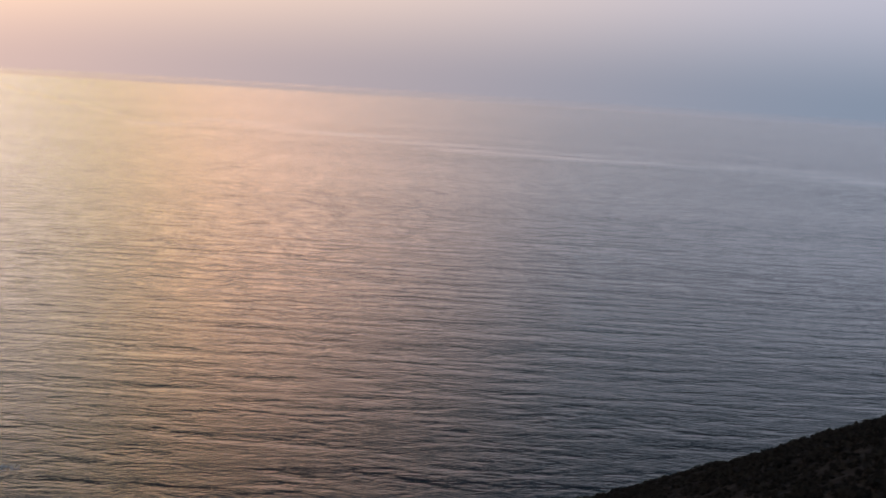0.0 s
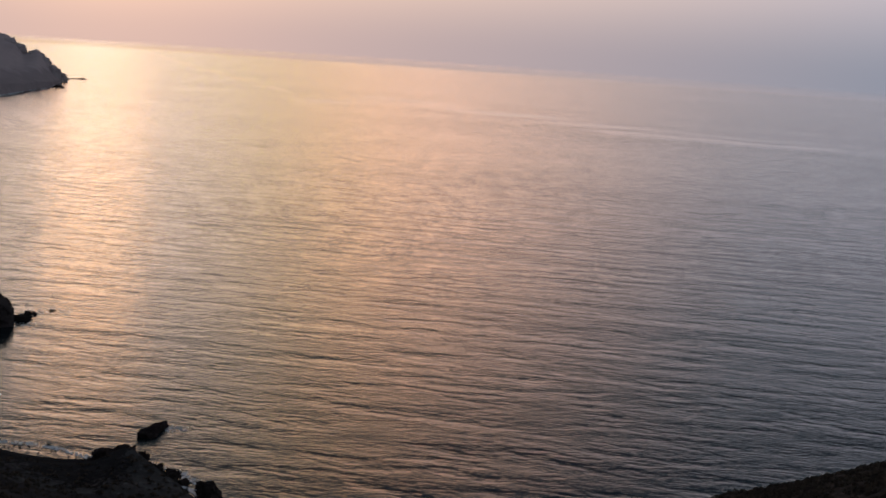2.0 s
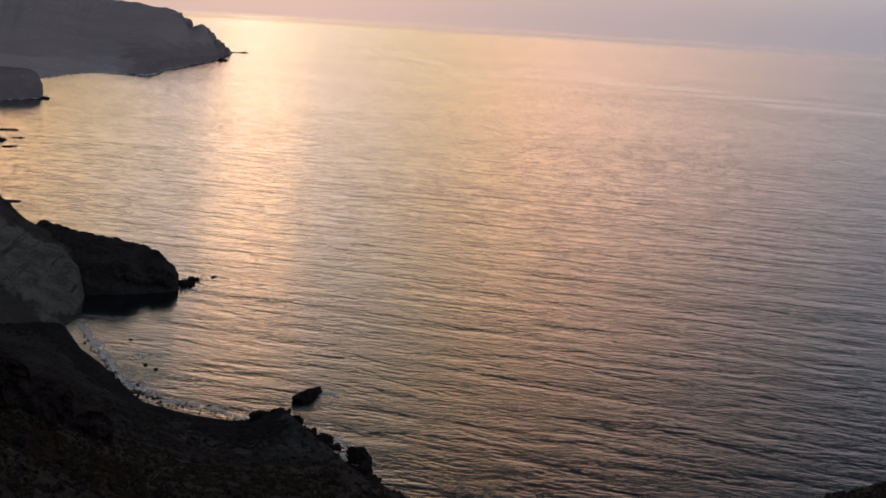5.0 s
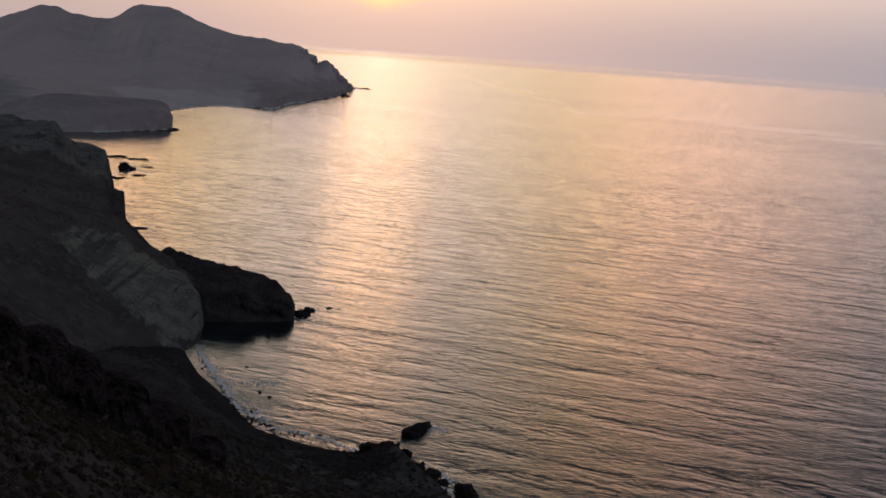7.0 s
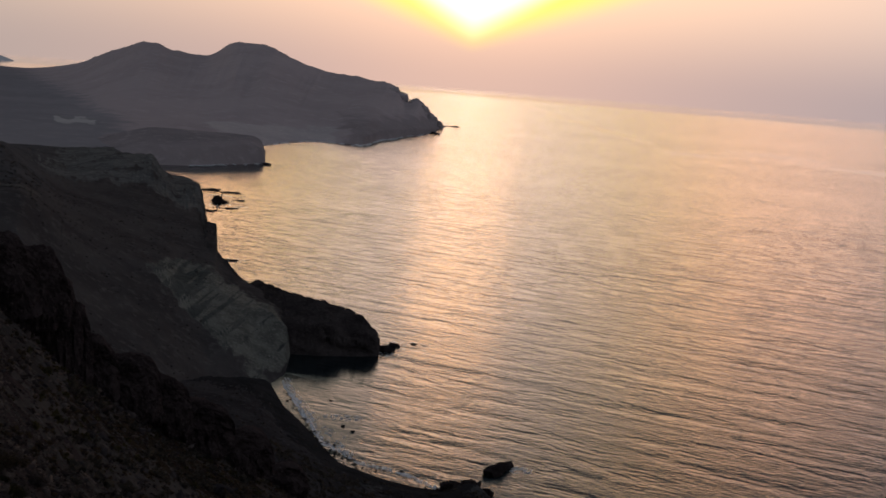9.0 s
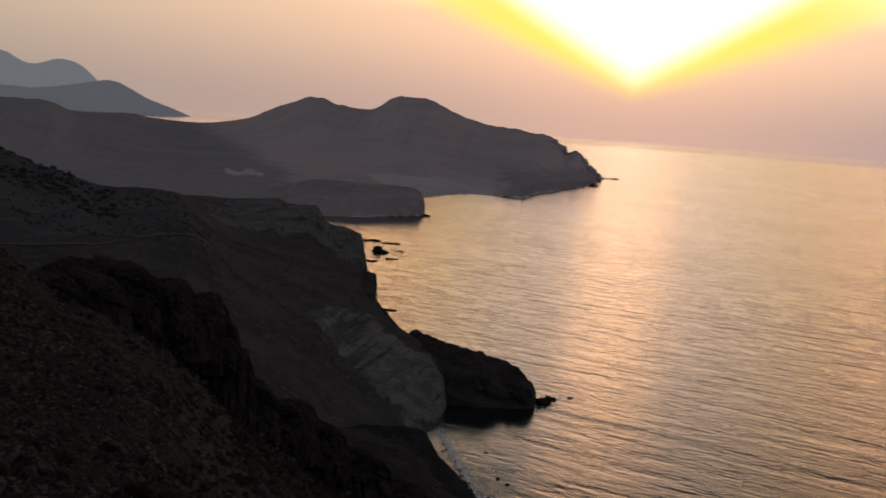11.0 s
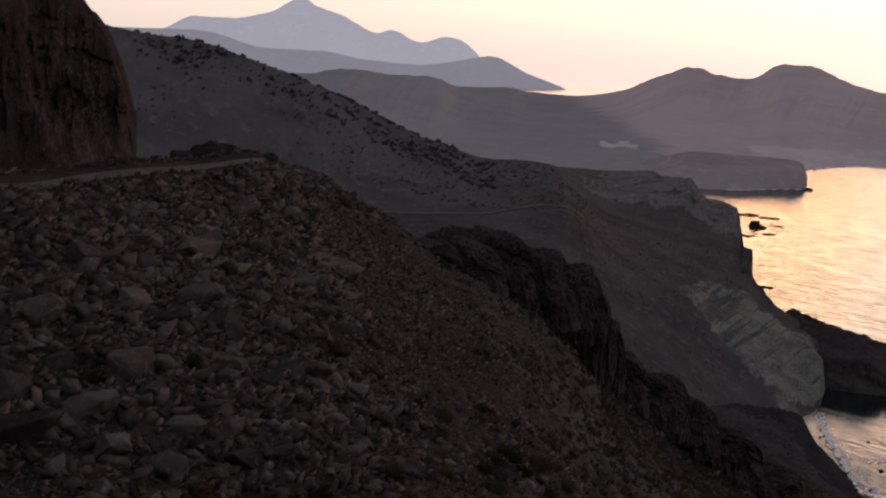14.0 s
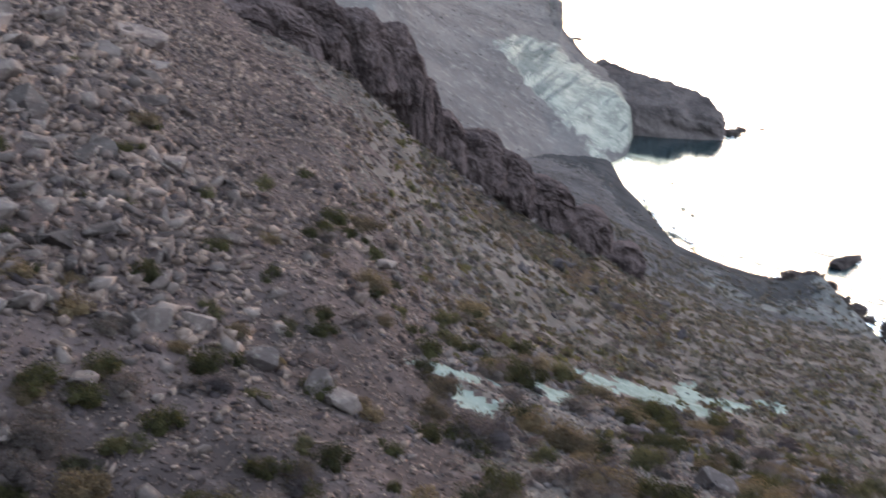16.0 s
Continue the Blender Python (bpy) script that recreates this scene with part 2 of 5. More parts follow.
BAY_GROUND = blended("bay_ground", ((0.05394, 0.04863, 0.0476), (0.07552, 0.06798, 0.06545), (0.1057, 0.09622, 0.09025), 22.0), [("scrub", (0.06285, 0.05972, 0.06021), (0.08472, 0.08052, 0.08007), (0.1093, 0.1047, 0.1025), 28.0), ("terrace", (0.081, 0.07965, 0.07656), (0.1323, 0.131, 0.1241), (0.2093, 0.2079, 0.1954), 20.0), ("pale", (0.1151, 0.1138, 0.09909), (0.1874, 0.1832, 0.1585), (0.2878, 0.2772, 0.2413), 6.0, (1.358, 1.274, 0.261)), ("gully", (0.06831, 0.0717, 0.0673), (0.1025, 0.1068, 0.09802), (0.1521, 0.1557, 0.1419), 5.0)], 0.9, 1.0)
# headland and cape tones are paled: haze of the distance put into the colour
HEAD_HAZE_TONE = earth("headland_haze_tone", (0.311, 0.2789, 0.2793), (0.352, 0.315, 0.3146), (0.3872, 0.3458, 0.3426), 150.0, 0.4, 2.0)
HAZED_HEAD_GROUND = blended("hazed_headland_ground", ((0.350, 0.300, 0.299), (0.396, 0.339, 0.337), (0.437, 0.373, 0.367), 150.0), [("hills", (0.225, 0.214, 0.224), (0.254, 0.241, 0.250), (0.283, 0.266, 0.273), 140.0), ("dune", (0.405, 0.362, 0.358), (0.455, 0.407, 0.398), (0.51, 0.458, 0.445), 60.0), ("field", (0.34, 0.325, 0.32), (0.41, 0.39, 0.38), (0.47, 0.45, 0.44), 40.0), ("cliff", (0.262, 0.226, 0.226), (0.302, 0.26, 0.26), (0.345, 0.298, 0.295), 40.0)], 0.4, 2.0)
HAZED_CAPE_SOIL = earth("hazed_cape_soil", (0.224, 0.198, 0.200), (0.286, 0.249, 0.248), (0.340, 0.295, 0.290), 60.0, 0.6, 2.0)
ROAD = earth("dirt_road", (0.0765, 0.0702, 0.0648), (0.1035, 0.0945, 0.0864), (0.1304, 0.1197, 0.1098), 3.0, 0.5, 0.08)
WHITE_EARTH = earth("white_earth", (0.0658, 0.07811, 0.07271), (0.1069, 0.1262, 0.1173), (0.1481, 0.1717, 0.1603), 3.0, 0.7, 0.15)
DRY_GRASS = earth("dry_grass_ground", (0.02269, 0.01728, 0.01381), (0.03454, 0.02567, 0.01875), (0.05131, 0.03947, 0.02764), 4.0, 0.8, 0.2)
BEACH_SOIL = earth("beach_slope_soil", (0.0363, 0.03412, 0.03557), (0.055, 0.0517, 0.0539), (0.0825, 0.07755, 0.08085), 10.0, 1.0, 1.2)
DARK_SAND = earth("dark_sand", (0.0198, 0.01914, 0.0198), (0.03, 0.029, 0.03), (0.045, 0.0435, 0.045), 8.0, 0.6, 0.3)


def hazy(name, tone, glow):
    """Distant hills: haze put into pale blue-grey colour, lit air into faint emission."""
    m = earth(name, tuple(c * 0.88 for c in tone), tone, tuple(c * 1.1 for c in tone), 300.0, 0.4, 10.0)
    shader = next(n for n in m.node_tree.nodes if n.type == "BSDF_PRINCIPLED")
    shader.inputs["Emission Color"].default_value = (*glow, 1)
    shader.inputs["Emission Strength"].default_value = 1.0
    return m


FAR_HAZE = hazy("far_mountain_haze", (0.20, 0.21, 0.23), (0.128, 0.136, 0.155))
FOOT_HAZE = hazy("far_hill_haze", (0.17, 0.175, 0.19), (0.073, 0.078, 0.091))


# ---------------------------------------------------------------- land forms
table = np.random.RandomState(4).rand(256, 256)


def value_noise(x, y):
    i, j = np.floor(x).astype(int), np.floor(y).astype(int)
    u, v = x - i, y - j
    u, v = u * u * (3 - 2 * u), v * v * (3 - 2 * v)
    i0, i1, j0, j1 = i & 255, (i + 1) & 255, j & 255, (j + 1) & 255
    return (table[i0, j0] * (1 - u) + table[i1, j0] * u) * (1 - v) + (table[i0, j1] * (1 - u) + table[i1, j1] * u) * v


def fbm(x, y, size, octaves=4, gain=0.5, ridged=False):
    """Fractal noise, about -1 to 1, whose broadest features are size metres across."""
    total, amp, norm, k = 0.0, 1.0, 0.0, 1.0 / size
    for o in range(octaves):
        n = value_noise(x * k + 17.3 * o, y * k - 9.1 * o) * 2 - 1
        total = total + amp * ((1 - 2 * np.abs(n)) if ridged else n)
        norm, amp, k = norm + amp, amp * gain, k * 2.03
    return total / norm


def mesh_grid(name, xyz, mat, smooth=True):
    """A sheet from an array of rows x columns x 3."""
    n, m, _ = xyz.shape
    idx = np.arange(n * m).reshape(n, m)
    quads = np.stack([idx[:-1, :-1], idx[1:, :-1], idx[1:, 1:], idx[:-1, 1:]], -1).reshape(-1, 4)
    me = bpy.data.meshes.new(name)
    me.vertices.add(n * m)
    me.vertices.foreach_set("co", xyz.reshape(-1).astype(np.float32))
    me.loops.add(quads.size)
    me.loops.foreach_set("vertex_index", quads.reshape(-1).astype(np.int32))
    me.polygons.add(len(quads))
    me.polygons.foreach_set("loop_start", np.arange(0, quads.size, 4, dtype=np.int32))
    me.polygons.foreach_set("use_smooth", np.full(len(quads), smooth))
    me.update(calc_edges=True)
    me.materials.append(mat)
    return me


def plan(bearing, r):
    a = np.radians(bearing)
    return -r * np.sin(a), r * np.cos(a)


def smooth_curve(q, x, y):
    """Cubic through the knots that never overshoots them."""
    h, d = np.diff(x), np.diff(y) / np.diff(x)
    m = np.zeros(len(x))
    same = d[:-1] * d[1:] > 0
    w1, w2 = 2 * h[1:] + h[:-1], h[1:] + 2 * h[:-1]
    safe = np.where(same, d[:-1], 1.0), np.where(same, d[1:], 1.0)
    m[1:-1] = np.where(same, (w1 + w2) / (w1 / safe[0] + w2 / safe[1]), 0)
    m[0], m[-1] = d[0], d[-1]
    k = np.clip(np.searchsorted(x, q) - 1, 0, len(x) - 2)
    t = (q - x[k]) / h[k]
    return ((2 * t ** 3 - 3 * t ** 2 + 1) * y[k] + (t ** 3 - 2 * t ** 2 + t) * h[k] * m[k] + (3 * t ** 2 - 2 * t ** 3) * y[k + 1] + (t ** 3 - t ** 2) * h[k] * m[k + 1])


class Landform:
    """Ground lofted over bearings seen from the road. Each knot: bearing, then (distance, height) pairs from near to far."""

    def __init__(self, knots, shape=None):
        knots = sorted({k[0]: k for k in knots}.values())
        self.b = np.array([k[0] for k in knots], float)
        self.p = np.array([k[1:] for k in knots], float).reshape(len(knots), -1, 2)
        self.shape = shape

    def profile(self, bearing):
        """Profile points at the bearings: array (points, bearings, 2)."""
        q = np.clip(bearing, self.b[0], self.b[-1])
        return np.array([[smooth_curve(q, self.b, self.p[:, k, c]) for c in (0, 1)] for k in range(self.p.shape[1])]).transpose(0, 2, 1)

    def heights(self, bearing, r):
        """Height of the shaped ground at arrays of bearings and distances."""
        p = self.profile(bearing)
        z, s = p[0, :, 1].copy(), np.zeros(len(bearing))
        for k in range(len(p) - 1):
            t = (r - p[k, :, 0]) / (p[k + 1, :, 0] - p[k, :, 0])
            use = t >= 0
            t = np.clip(t, 0, 1)
            z = np.where(use, p[k, :, 1] * (1 - t) + p[k + 1, :, 1] * t, z)
            s = np.where(use, k + t, s)
        x, y = plan(bearing, r)
        xyz = np.stack([x, y, z], -1)
        return (self.shape(xyz, s) if self.shape else xyz)[..., 2]

    def height(self, bearing, r):
        return float(self.heights(np.array([float(bearing)]), np.array([float(r)]))[0])

    def sheet(self, step, rows, b0=None, b1=None, s0=0.0, s1=None, lift=0.0):
        """Grid of points, and their bearing, distance and place in the profile; rows: how many rows each stretch takes."""
        bearing = np.arange(self.b[0] if b0 is None else b0, (self.b[-1] if b1 is None else b1) + step / 2, step)
        p = self.profile(bearing)
        lines = []
        for k, n in enumerate(rows):
            for t in np.linspace(0, 1, n, endpoint=k == len(rows) - 1):
                if s0 <= k + t <= (99 if s1 is None else s1):
                    lines.append(np.concatenate([p[k] * (1 - t) + p[k + 1] * t, np.full((len(bearing), 1), k + t)], 1))
        g = np.array(lines)
        x, y = plan(bearing[None, :], g[:, :, 0])
        xyz = np.stack([x, y, g[:, :, 1]], -1)
        if self.shape:
            xyz = self.shape(xyz, g[:, :, 2])
        xyz[..., 2] += lift
        return xyz, np.broadcast_to(bearing, g.shape[:2]), g[:, :, 0], g[:, :, 2]


def rough_ground(amp, size, octaves=5, sideways=0.0, ridged=False, fade=0.0, calm=None):
    """Moves ground points up and down, and to and fro on steep faces; calm(bearing, s) is 0 where the ground is level."""
    def shape(xyz, s):
        x, y, z = xyz[..., 0], xyz[..., 1], xyz[..., 2]
        k = np.clip((z + 0.5) / fade, 0, 1) if fade else 1.0
        if calm:
            k = k * calm(np.degrees(np.arctan2(-x, y)), s)
        lift = fbm(x, y, size, octaves, 0.55, ridged) * amp * k
        push = fbm(x + 1.1 * z + 500, y - 0.8 * z, size, octaves, 0.55) * sideways * k
        r = np.hypot(x, y) + 1e-6
        return np.stack([x + x / r * push, y + y / r * push, z + lift], -1)
    return shape


def land(name, form, step, rows, mats, label, category, paint=None, fields=None, **part_of):
    """One sheet of ground; paint(bearing, r, z, s, angle, wobble) gives each face its material's number, fields(the same) the cover of each soil."""
    xyz, bearing, r, s = form.sheet(step, rows, **part_of)
    me = mesh_grid(name, xyz, mats[0])
    for m in mats[1:]:
        me.materials.append(m)
    if paint:
        mid = lambda a: (a[:-1, :-1] + a[1:, 1:]) / 2
        c = mid(xyz)
        dist = np.hypot(c[..., 0], c[..., 1])
        angle = np.degrees(np.arctan2(c[..., 2] - EYE, dist))
        wobble = fbm(c[..., 0] + c[..., 2], c[..., 1] - c[..., 2], np.maximum(dist * 0.02, 1.0).mean(), 5, 0.6)
        me.polygons.foreach_set("material_index", paint(mid(bearing), mid(r), c[..., 2], mid(s), angle, wobble).astype(np.int32).reshape(-1))
    if fields:
        dist = np.hypot(xyz[..., 0], xyz[..., 1])
        wobble = fbm(xyz[..., 0] + xyz[..., 2], xyz[..., 1] - xyz[..., 2], np.maximum(dist * 0.02, 1.0).mean(), 5, 0.6)
        for field, cover in fields(bearing, r, xyz[..., 2], s, np.degrees(np.arctan2(xyz[..., 2] - EYE, dist)), wobble).items():
            me.attributes.new(field, "FLOAT", "POINT").data.foreach_set("value", np.clip(cover, 0, 1).astype(np.float32).reshape(-1))
    return tagged(new(name, me), label, category, kind="structure")


def rise(r, angle):
    """Height of what stands r metres off and shows angle degrees over the level line."""
    return EYE + r * math.tan(radians(angle))


def crest_line(knots, front, back, shape):
    """Far hills: bearing, distance, angle of the crest; feet front and back of it."""
    return Landform([(b, r - front, -3, r - front * 0.45, max(rise(r, e) * 0.45, -1), r, rise(r, e), r + back, -3) for b, r, e in knots], shape)


# the sea
radii = np.concatenate([np.linspace(60, 500, 45), np.geomspace(520, 4950, 60)])
bearings = np.arange(0, 360.1, 1.5)
bx, by = plan(bearings[None, :], radii[:, None])
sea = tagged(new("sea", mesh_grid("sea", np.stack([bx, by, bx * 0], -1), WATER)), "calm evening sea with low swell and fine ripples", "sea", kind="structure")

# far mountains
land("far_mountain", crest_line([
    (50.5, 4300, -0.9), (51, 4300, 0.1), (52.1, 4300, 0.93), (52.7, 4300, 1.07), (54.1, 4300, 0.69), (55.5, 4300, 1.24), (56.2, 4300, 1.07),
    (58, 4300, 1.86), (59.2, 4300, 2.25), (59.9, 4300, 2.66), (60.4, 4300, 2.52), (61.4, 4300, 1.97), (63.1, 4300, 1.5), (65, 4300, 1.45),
    (66.8, 4300, 0.8), (72, 4300, 0.6), (80, 4300, 0.4)], 400, 350, rough_ground(13, 210, 6)), 0.05, (10, 20, 16), [FAR_HAZE],
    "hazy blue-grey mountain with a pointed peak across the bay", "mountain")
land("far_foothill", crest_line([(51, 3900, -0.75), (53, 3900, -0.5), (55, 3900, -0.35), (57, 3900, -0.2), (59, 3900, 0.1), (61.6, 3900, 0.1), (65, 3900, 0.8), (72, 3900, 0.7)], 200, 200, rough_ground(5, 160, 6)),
     0.05, (10, 16, 14), [FOOT_HAZE], "hazy lower foothill before the far mountain", "hill")
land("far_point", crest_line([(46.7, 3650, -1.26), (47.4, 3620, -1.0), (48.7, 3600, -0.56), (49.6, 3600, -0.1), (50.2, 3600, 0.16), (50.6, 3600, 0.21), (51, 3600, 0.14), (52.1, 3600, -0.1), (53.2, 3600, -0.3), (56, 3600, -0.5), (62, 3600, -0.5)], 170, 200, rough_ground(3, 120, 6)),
     0.04, (10, 16, 14), [FOOT_HAZE], "hazy grey hill running out to a low sea point", "hill")


# headland with two humps, isthmus and the plain before it
def headland_knot(b, rf, zf, rm, zm, rc, e, rb):
    return (b, rf, -2, rf + 8, zf, rm, zm, rc, rise(rc, e), rb, -3)


HEADLAND = [
    (26.0, 1563, 0, 1570, 1, 1580, -2.93, 1600), (26.45, 1460, 3, 1500, 4, 1560, -2.7, 1640), (26.97, 1355, 6, 1430, 12, 1540, -2.1, 1680), (27.5, 1310, 8, 1400, 20, 1540, -1.68, 1720),
    (28.05, 1270, 8, 1380, 22, 1560, -1.74, 1760), (28.45, 1235, 10, 1380, 26, 1580, -1.28, 1800), (29.1, 1200, 10, 1350, 28, 1620, -0.97, 1900), (30.1, 1099, 8, 1300, 26, 1680, -0.85, 1950)]
HUMPS = [
    (32.3, 1100, 2, 1280, 22, 1750, -0.62, 2050), (33.7, 1065, 2, 1200, 14, 1800, -0.15, 2150), (35.3, 996, 2, 1150, 13, 1850, 0.42, 2250), (36.4, 960, 4, 1150, 13, 1880, 0.48, 2300),
    (38.0, 950, 8, 1150, 12, 1950, -0.33, 2400), (39.4, 900, 8, 1150, 12, 2000, -0.18, 2450), (40.55, 850, 8, 1150, 12, 2050, 0.09, 2500)]
PLAIN = [
    (42.5, 800, 8, 1150, 12, 2250, -0.51, 2700), (43.6, 790, 8, 1150, 10, 2450, -1.05, 2800), (44.7, 790, 8, 1150, 10, 2650, -1.34, 2950), (46.4, 790, 8, 1200, 10, 2800, -1.54, 3050), (48.6, 790, 8, 1200, 11, 2700, -1.46, 3000),
    (49.5, 790, 8, 1200, 12, 2300, -1.28, 2700), (52, 790, 8, 1150, 14, 1900, -1.36, 2300), (53.2, 790, 8, 1100, 18, 1700, -0.99, 2200), (55.1, 790, 8, 1100, 22, 1650, -0.9, 2200), (57.6, 790, 10, 1100, 26, 1600, -0.72, 2200), (59.5, 790, 12, 1100, 26, 1600, -1.04, 2200), (72, 790, 16, 1100, 26, 1600, -1.2, 2200)]
headland_rough = rough_ground(0.8, 60, 4, 5.0, fade=14)


def ravines(xyz, s):
    """Rough ground cut by shallow ravines that run down towards the shore."""
    p = headland_rough(xyz, s)
    x, y, z = p[..., 0], p[..., 1], p[..., 2]
    b, r = np.degrees(np.arctan2(-x, y)), np.hypot(x, y)
    k = np.clip((z - 6) / 40, 0, 1)
    cut = fbm(b * 0.8 + 0.0016 * r, r * 0.0013, 1.0, 3, 0.45, True)
    p[..., 2] += np.clip((z - 20) / 30, 0, 1) * 3.2 * fbm(x, y, 55, 5, 0.6)
    p[..., 2] += k * (5.0 * cut - 1.6) * (0.35 + 0.65 * np.clip((3.0 - s) * 1.6, 0, 1))
    return p


headland = Landform([headland_knot(*k) for k in HEADLAND + HUMPS + PLAIN], ravines)


def headland_fields(b, r, z, s, angle, w):
    within = lambda d, soft: 0.5 + d / soft
    dune = within(np.minimum(np.minimum(b - 31.5 + w, 37.6 + w - b), np.minimum((-3.45 + w * 0.25 - angle) * 2, (1290 - r) / 60)), 0.8)
    field = within(np.minimum(0.95 - np.abs(b - 43.95 + w * 0.4), 4 * (0.13 - np.abs(angle + 3.86 + w * 0.2 + 0.05 * np.sin(b * 5)))), 0.2)
    hills = within(b - (45.5 + 0.6 * w + np.clip((angle + 2.0) * 2.2, -4, 2)), 5.0)
    cliff = within(np.minimum(31.0 + 0.6 * w - b, (18 + 6 * w - z) / 12), 1.6)
    return {"dune": dune, "field": field, "hills": hills, "cliff": cliff}


land("headland", headland, 0.025, (8, 60, 40, 14), [HAZED_HEAD_GROUND], "hazy brown headland with two rounded hills, beach and plain", "headland", fields=headland_fields)

cape = Landform([(34.85, 842, -2, 846, 2, 860, 4, 930, 2, 985, -3), (35.1, 838, -2, 843, 11, 872, rise(872, -4.3), 930, 9, 985, -3), (35.6, 832, -2, 838, 14, 880, rise(880, -4.08), 930, 13, 985, -3), (36.9, 816, -2, 824, 13, 880, rise(880, -4.05), 930, 15, 990, 2),
    (38.3, 797, -2, 808, 13, 880, rise(880, -4.0), 930, 15, 1000, 8), (40.2, 790, -2, 806, 11, 880, rise(880, -3.95), 930, 15, 1010, 8), (41.8, 790, 0, 810, 8, 880, 14, 930, 10, 1010, 4), (43.6, 790, 0, 820, 5, 880, 6, 930, 5, 1010, 2)], rough_ground(0.9, 30, 5, 1.5, fade=4))
land("low_cape", cape, 0.025, (14, 20, 14, 10), [HAZED_CAPE_SOIL], "low flat-topped dark cape with a sheer end", "cape")

# slopes and cliffs of the near bay, and the ridge behind the second road
BAY = [
    (33.0, 262, -4, 294, -2.5, 304, -1, 320, -0.5, 335, -1, 350, -2),     (33.35, 262, -4, 294, 2.5, 304, 6.6, 320, 7, 335, 4, 350, -2), (34.6, 240, -4, 290, 4, 312, 10, 335, 8, 355, 6, 385, -2), (35.8, 232, -4, 296, 8, 314, 11, 345, 9, 375, 6.2, 420, -2), (36.3, 230, -4, 300, 9.4, 318, 11.8, 360, 9.6, 400, 4.5, 434, -2),
    (36.95, 226, -4, 304, 11, 326, 13, 380, 12.4, 430, 4.5, 449, -2), (37.08, 225, -4, 305, 11.3, 328, 13.3, 382, 14, 446, 12.7, 451, -2), (37.5, 222, -3, 308, 12.2, 336, 14.2, 392, 15, 456, 13.2, 464, -2), (37.72, 220, -2, 310, 12.8, 342, 14.8, 398, 15.2, 556, 6, 568, -2)]
SLOPE = [
    (38.0, 218, -1, 312, 13.6, 350, 15.0, 428, 15.6, 610, 7.5, 695, -2), (39.0, 210, 3, 316, 16.5, 378, 17, 435, 17.6, 580, 8, 770, -2), (39.6, 206, 5, 318, 18.5, 390, 18.5, 440, 19, 600, 12, 760, -2), (40.4, 200, 8, 320, 20, 400, 20.0, 445, 20.2, 640, 20.5, 800, -2),
    (42.3, 190, 12, 320, 24.5, 410, 23.5, 450, 22.8, 640, 18.5, 820, 6), (44.2, 182, 16, 312, 31, 390, 28, 445, 25.4, 620, 14.5, 800, 8), (45.6, 180, 18, 308, 37.5, 350, 37, 420, 33, 560, 22, 800, 8)]
RIDGE = [
    (46.5, 200, 24, 306, 40.3, 330, 41, 400, 39.5, 480, 34, 800, 8), (47.4, 195, 25, 305, 40.4, 330, 41, 400, 45.2, 480, 38, 800, 8), (50.7, 190, 26, 288, 39.8, 305, 40.5, 390, 46.8, 480, 38, 800, 8), (52.2, 188, 26.5, 284, 40, 300, 41, 380, 50.6, 480, 40, 800, 9),
    (53.7, 185, 27, 280, 40.3, 295, 41.2, 370, 54, 470, 44, 800, 10), (57, 180, 28, 275, 41, 290, 42, 360, 64.3, 460, 52, 800, 14)]
RIDGE_TOP = [
    (60, 180, 30, 270, 42, 285, 43, 350, 72.7, 450, 60, 800, 16), (63, 180, 30, 270, 42, 285, 44, 350, 78.2, 450, 64, 800, 18),
    (65, 180, 30, 270, 43, 285, 46, 350, 82.2, 450, 66, 800, 18), (69, 180, 30, 270, 44, 285, 48, 350, 84.4, 450, 70, 800, 18), (80, 170, 32, 270, 50, 285, 54, 350, 96, 450, 80, 800, 18), (95, 160, 36, 270, 60, 285, 66, 350, 120, 450, 110, 800, 18)]
bay_rough = rough_ground(1.3, 16, 6, 1.6, fade=4, calm=lambda b, s: np.where((b > 44.4) & (s > 0.9) & (s < 2.1), 0.12, 1.0))


def gullied(xyz, s):
    """Rough ground, with the pale cliff cut by slanting gullies."""
    x, y, z = xyz[..., 0], xyz[..., 1], xyz[..., 2]
    b, r = np.degrees(np.arctan2(-x, y)), np.hypot(x, y) + 1e-6
    angle = np.degrees(np.arctan2(z - EYE, r))
    face = np.clip((b - 33.1) * 2, 0, 1) * np.clip((40.5 - b) / 1.5, 0, 1) * np.clip((s - 0.35) * 4, 0, 1) * np.clip((2.2 - s) * 3, 0, 1)
    u = b * 0.9 + angle * 1.1
    cut = fbm(u * 2.2 + 11, angle * 0.4, 1.0, 3, 0.5, True) * 0.7 + fbm(u * 1.1, angle * 0.9 + 5, 1.0, 5, 0.6) * 1.9
    cut = cut + fbm(b * 2.4 + 7, angle * 0.35, 1.0, 4, 0.55, True) * 2.2 * np.clip((35.8 - b) / 1.5, 0, 1)
    k = 1 + cut * face / r
    ragged = np.clip((s - np.where(b > 37.6, 3.0, 2.6)) * 3, 0, 1) * np.clip((44 - b) / 2, 0, 1) * np.clip((b - 35.6) * 2, 0, 1) * np.clip(z / 5, 0, 1)
    step = fbm(x, y, 26, 5, 0.6, True) * np.where(b > 37.6, 3.0, 1.0) + fbm(x + 90, y, 9, 5, 0.65) * np.where(b > 38.2, 1.8, 3.4)
    return bay_rough(np.stack([x * k, y * k, z + 0.35 * cut * face + step * ragged], -1), s)


bay = Landform(BAY + SLOPE + RIDGE + RIDGE_TOP, gullied)


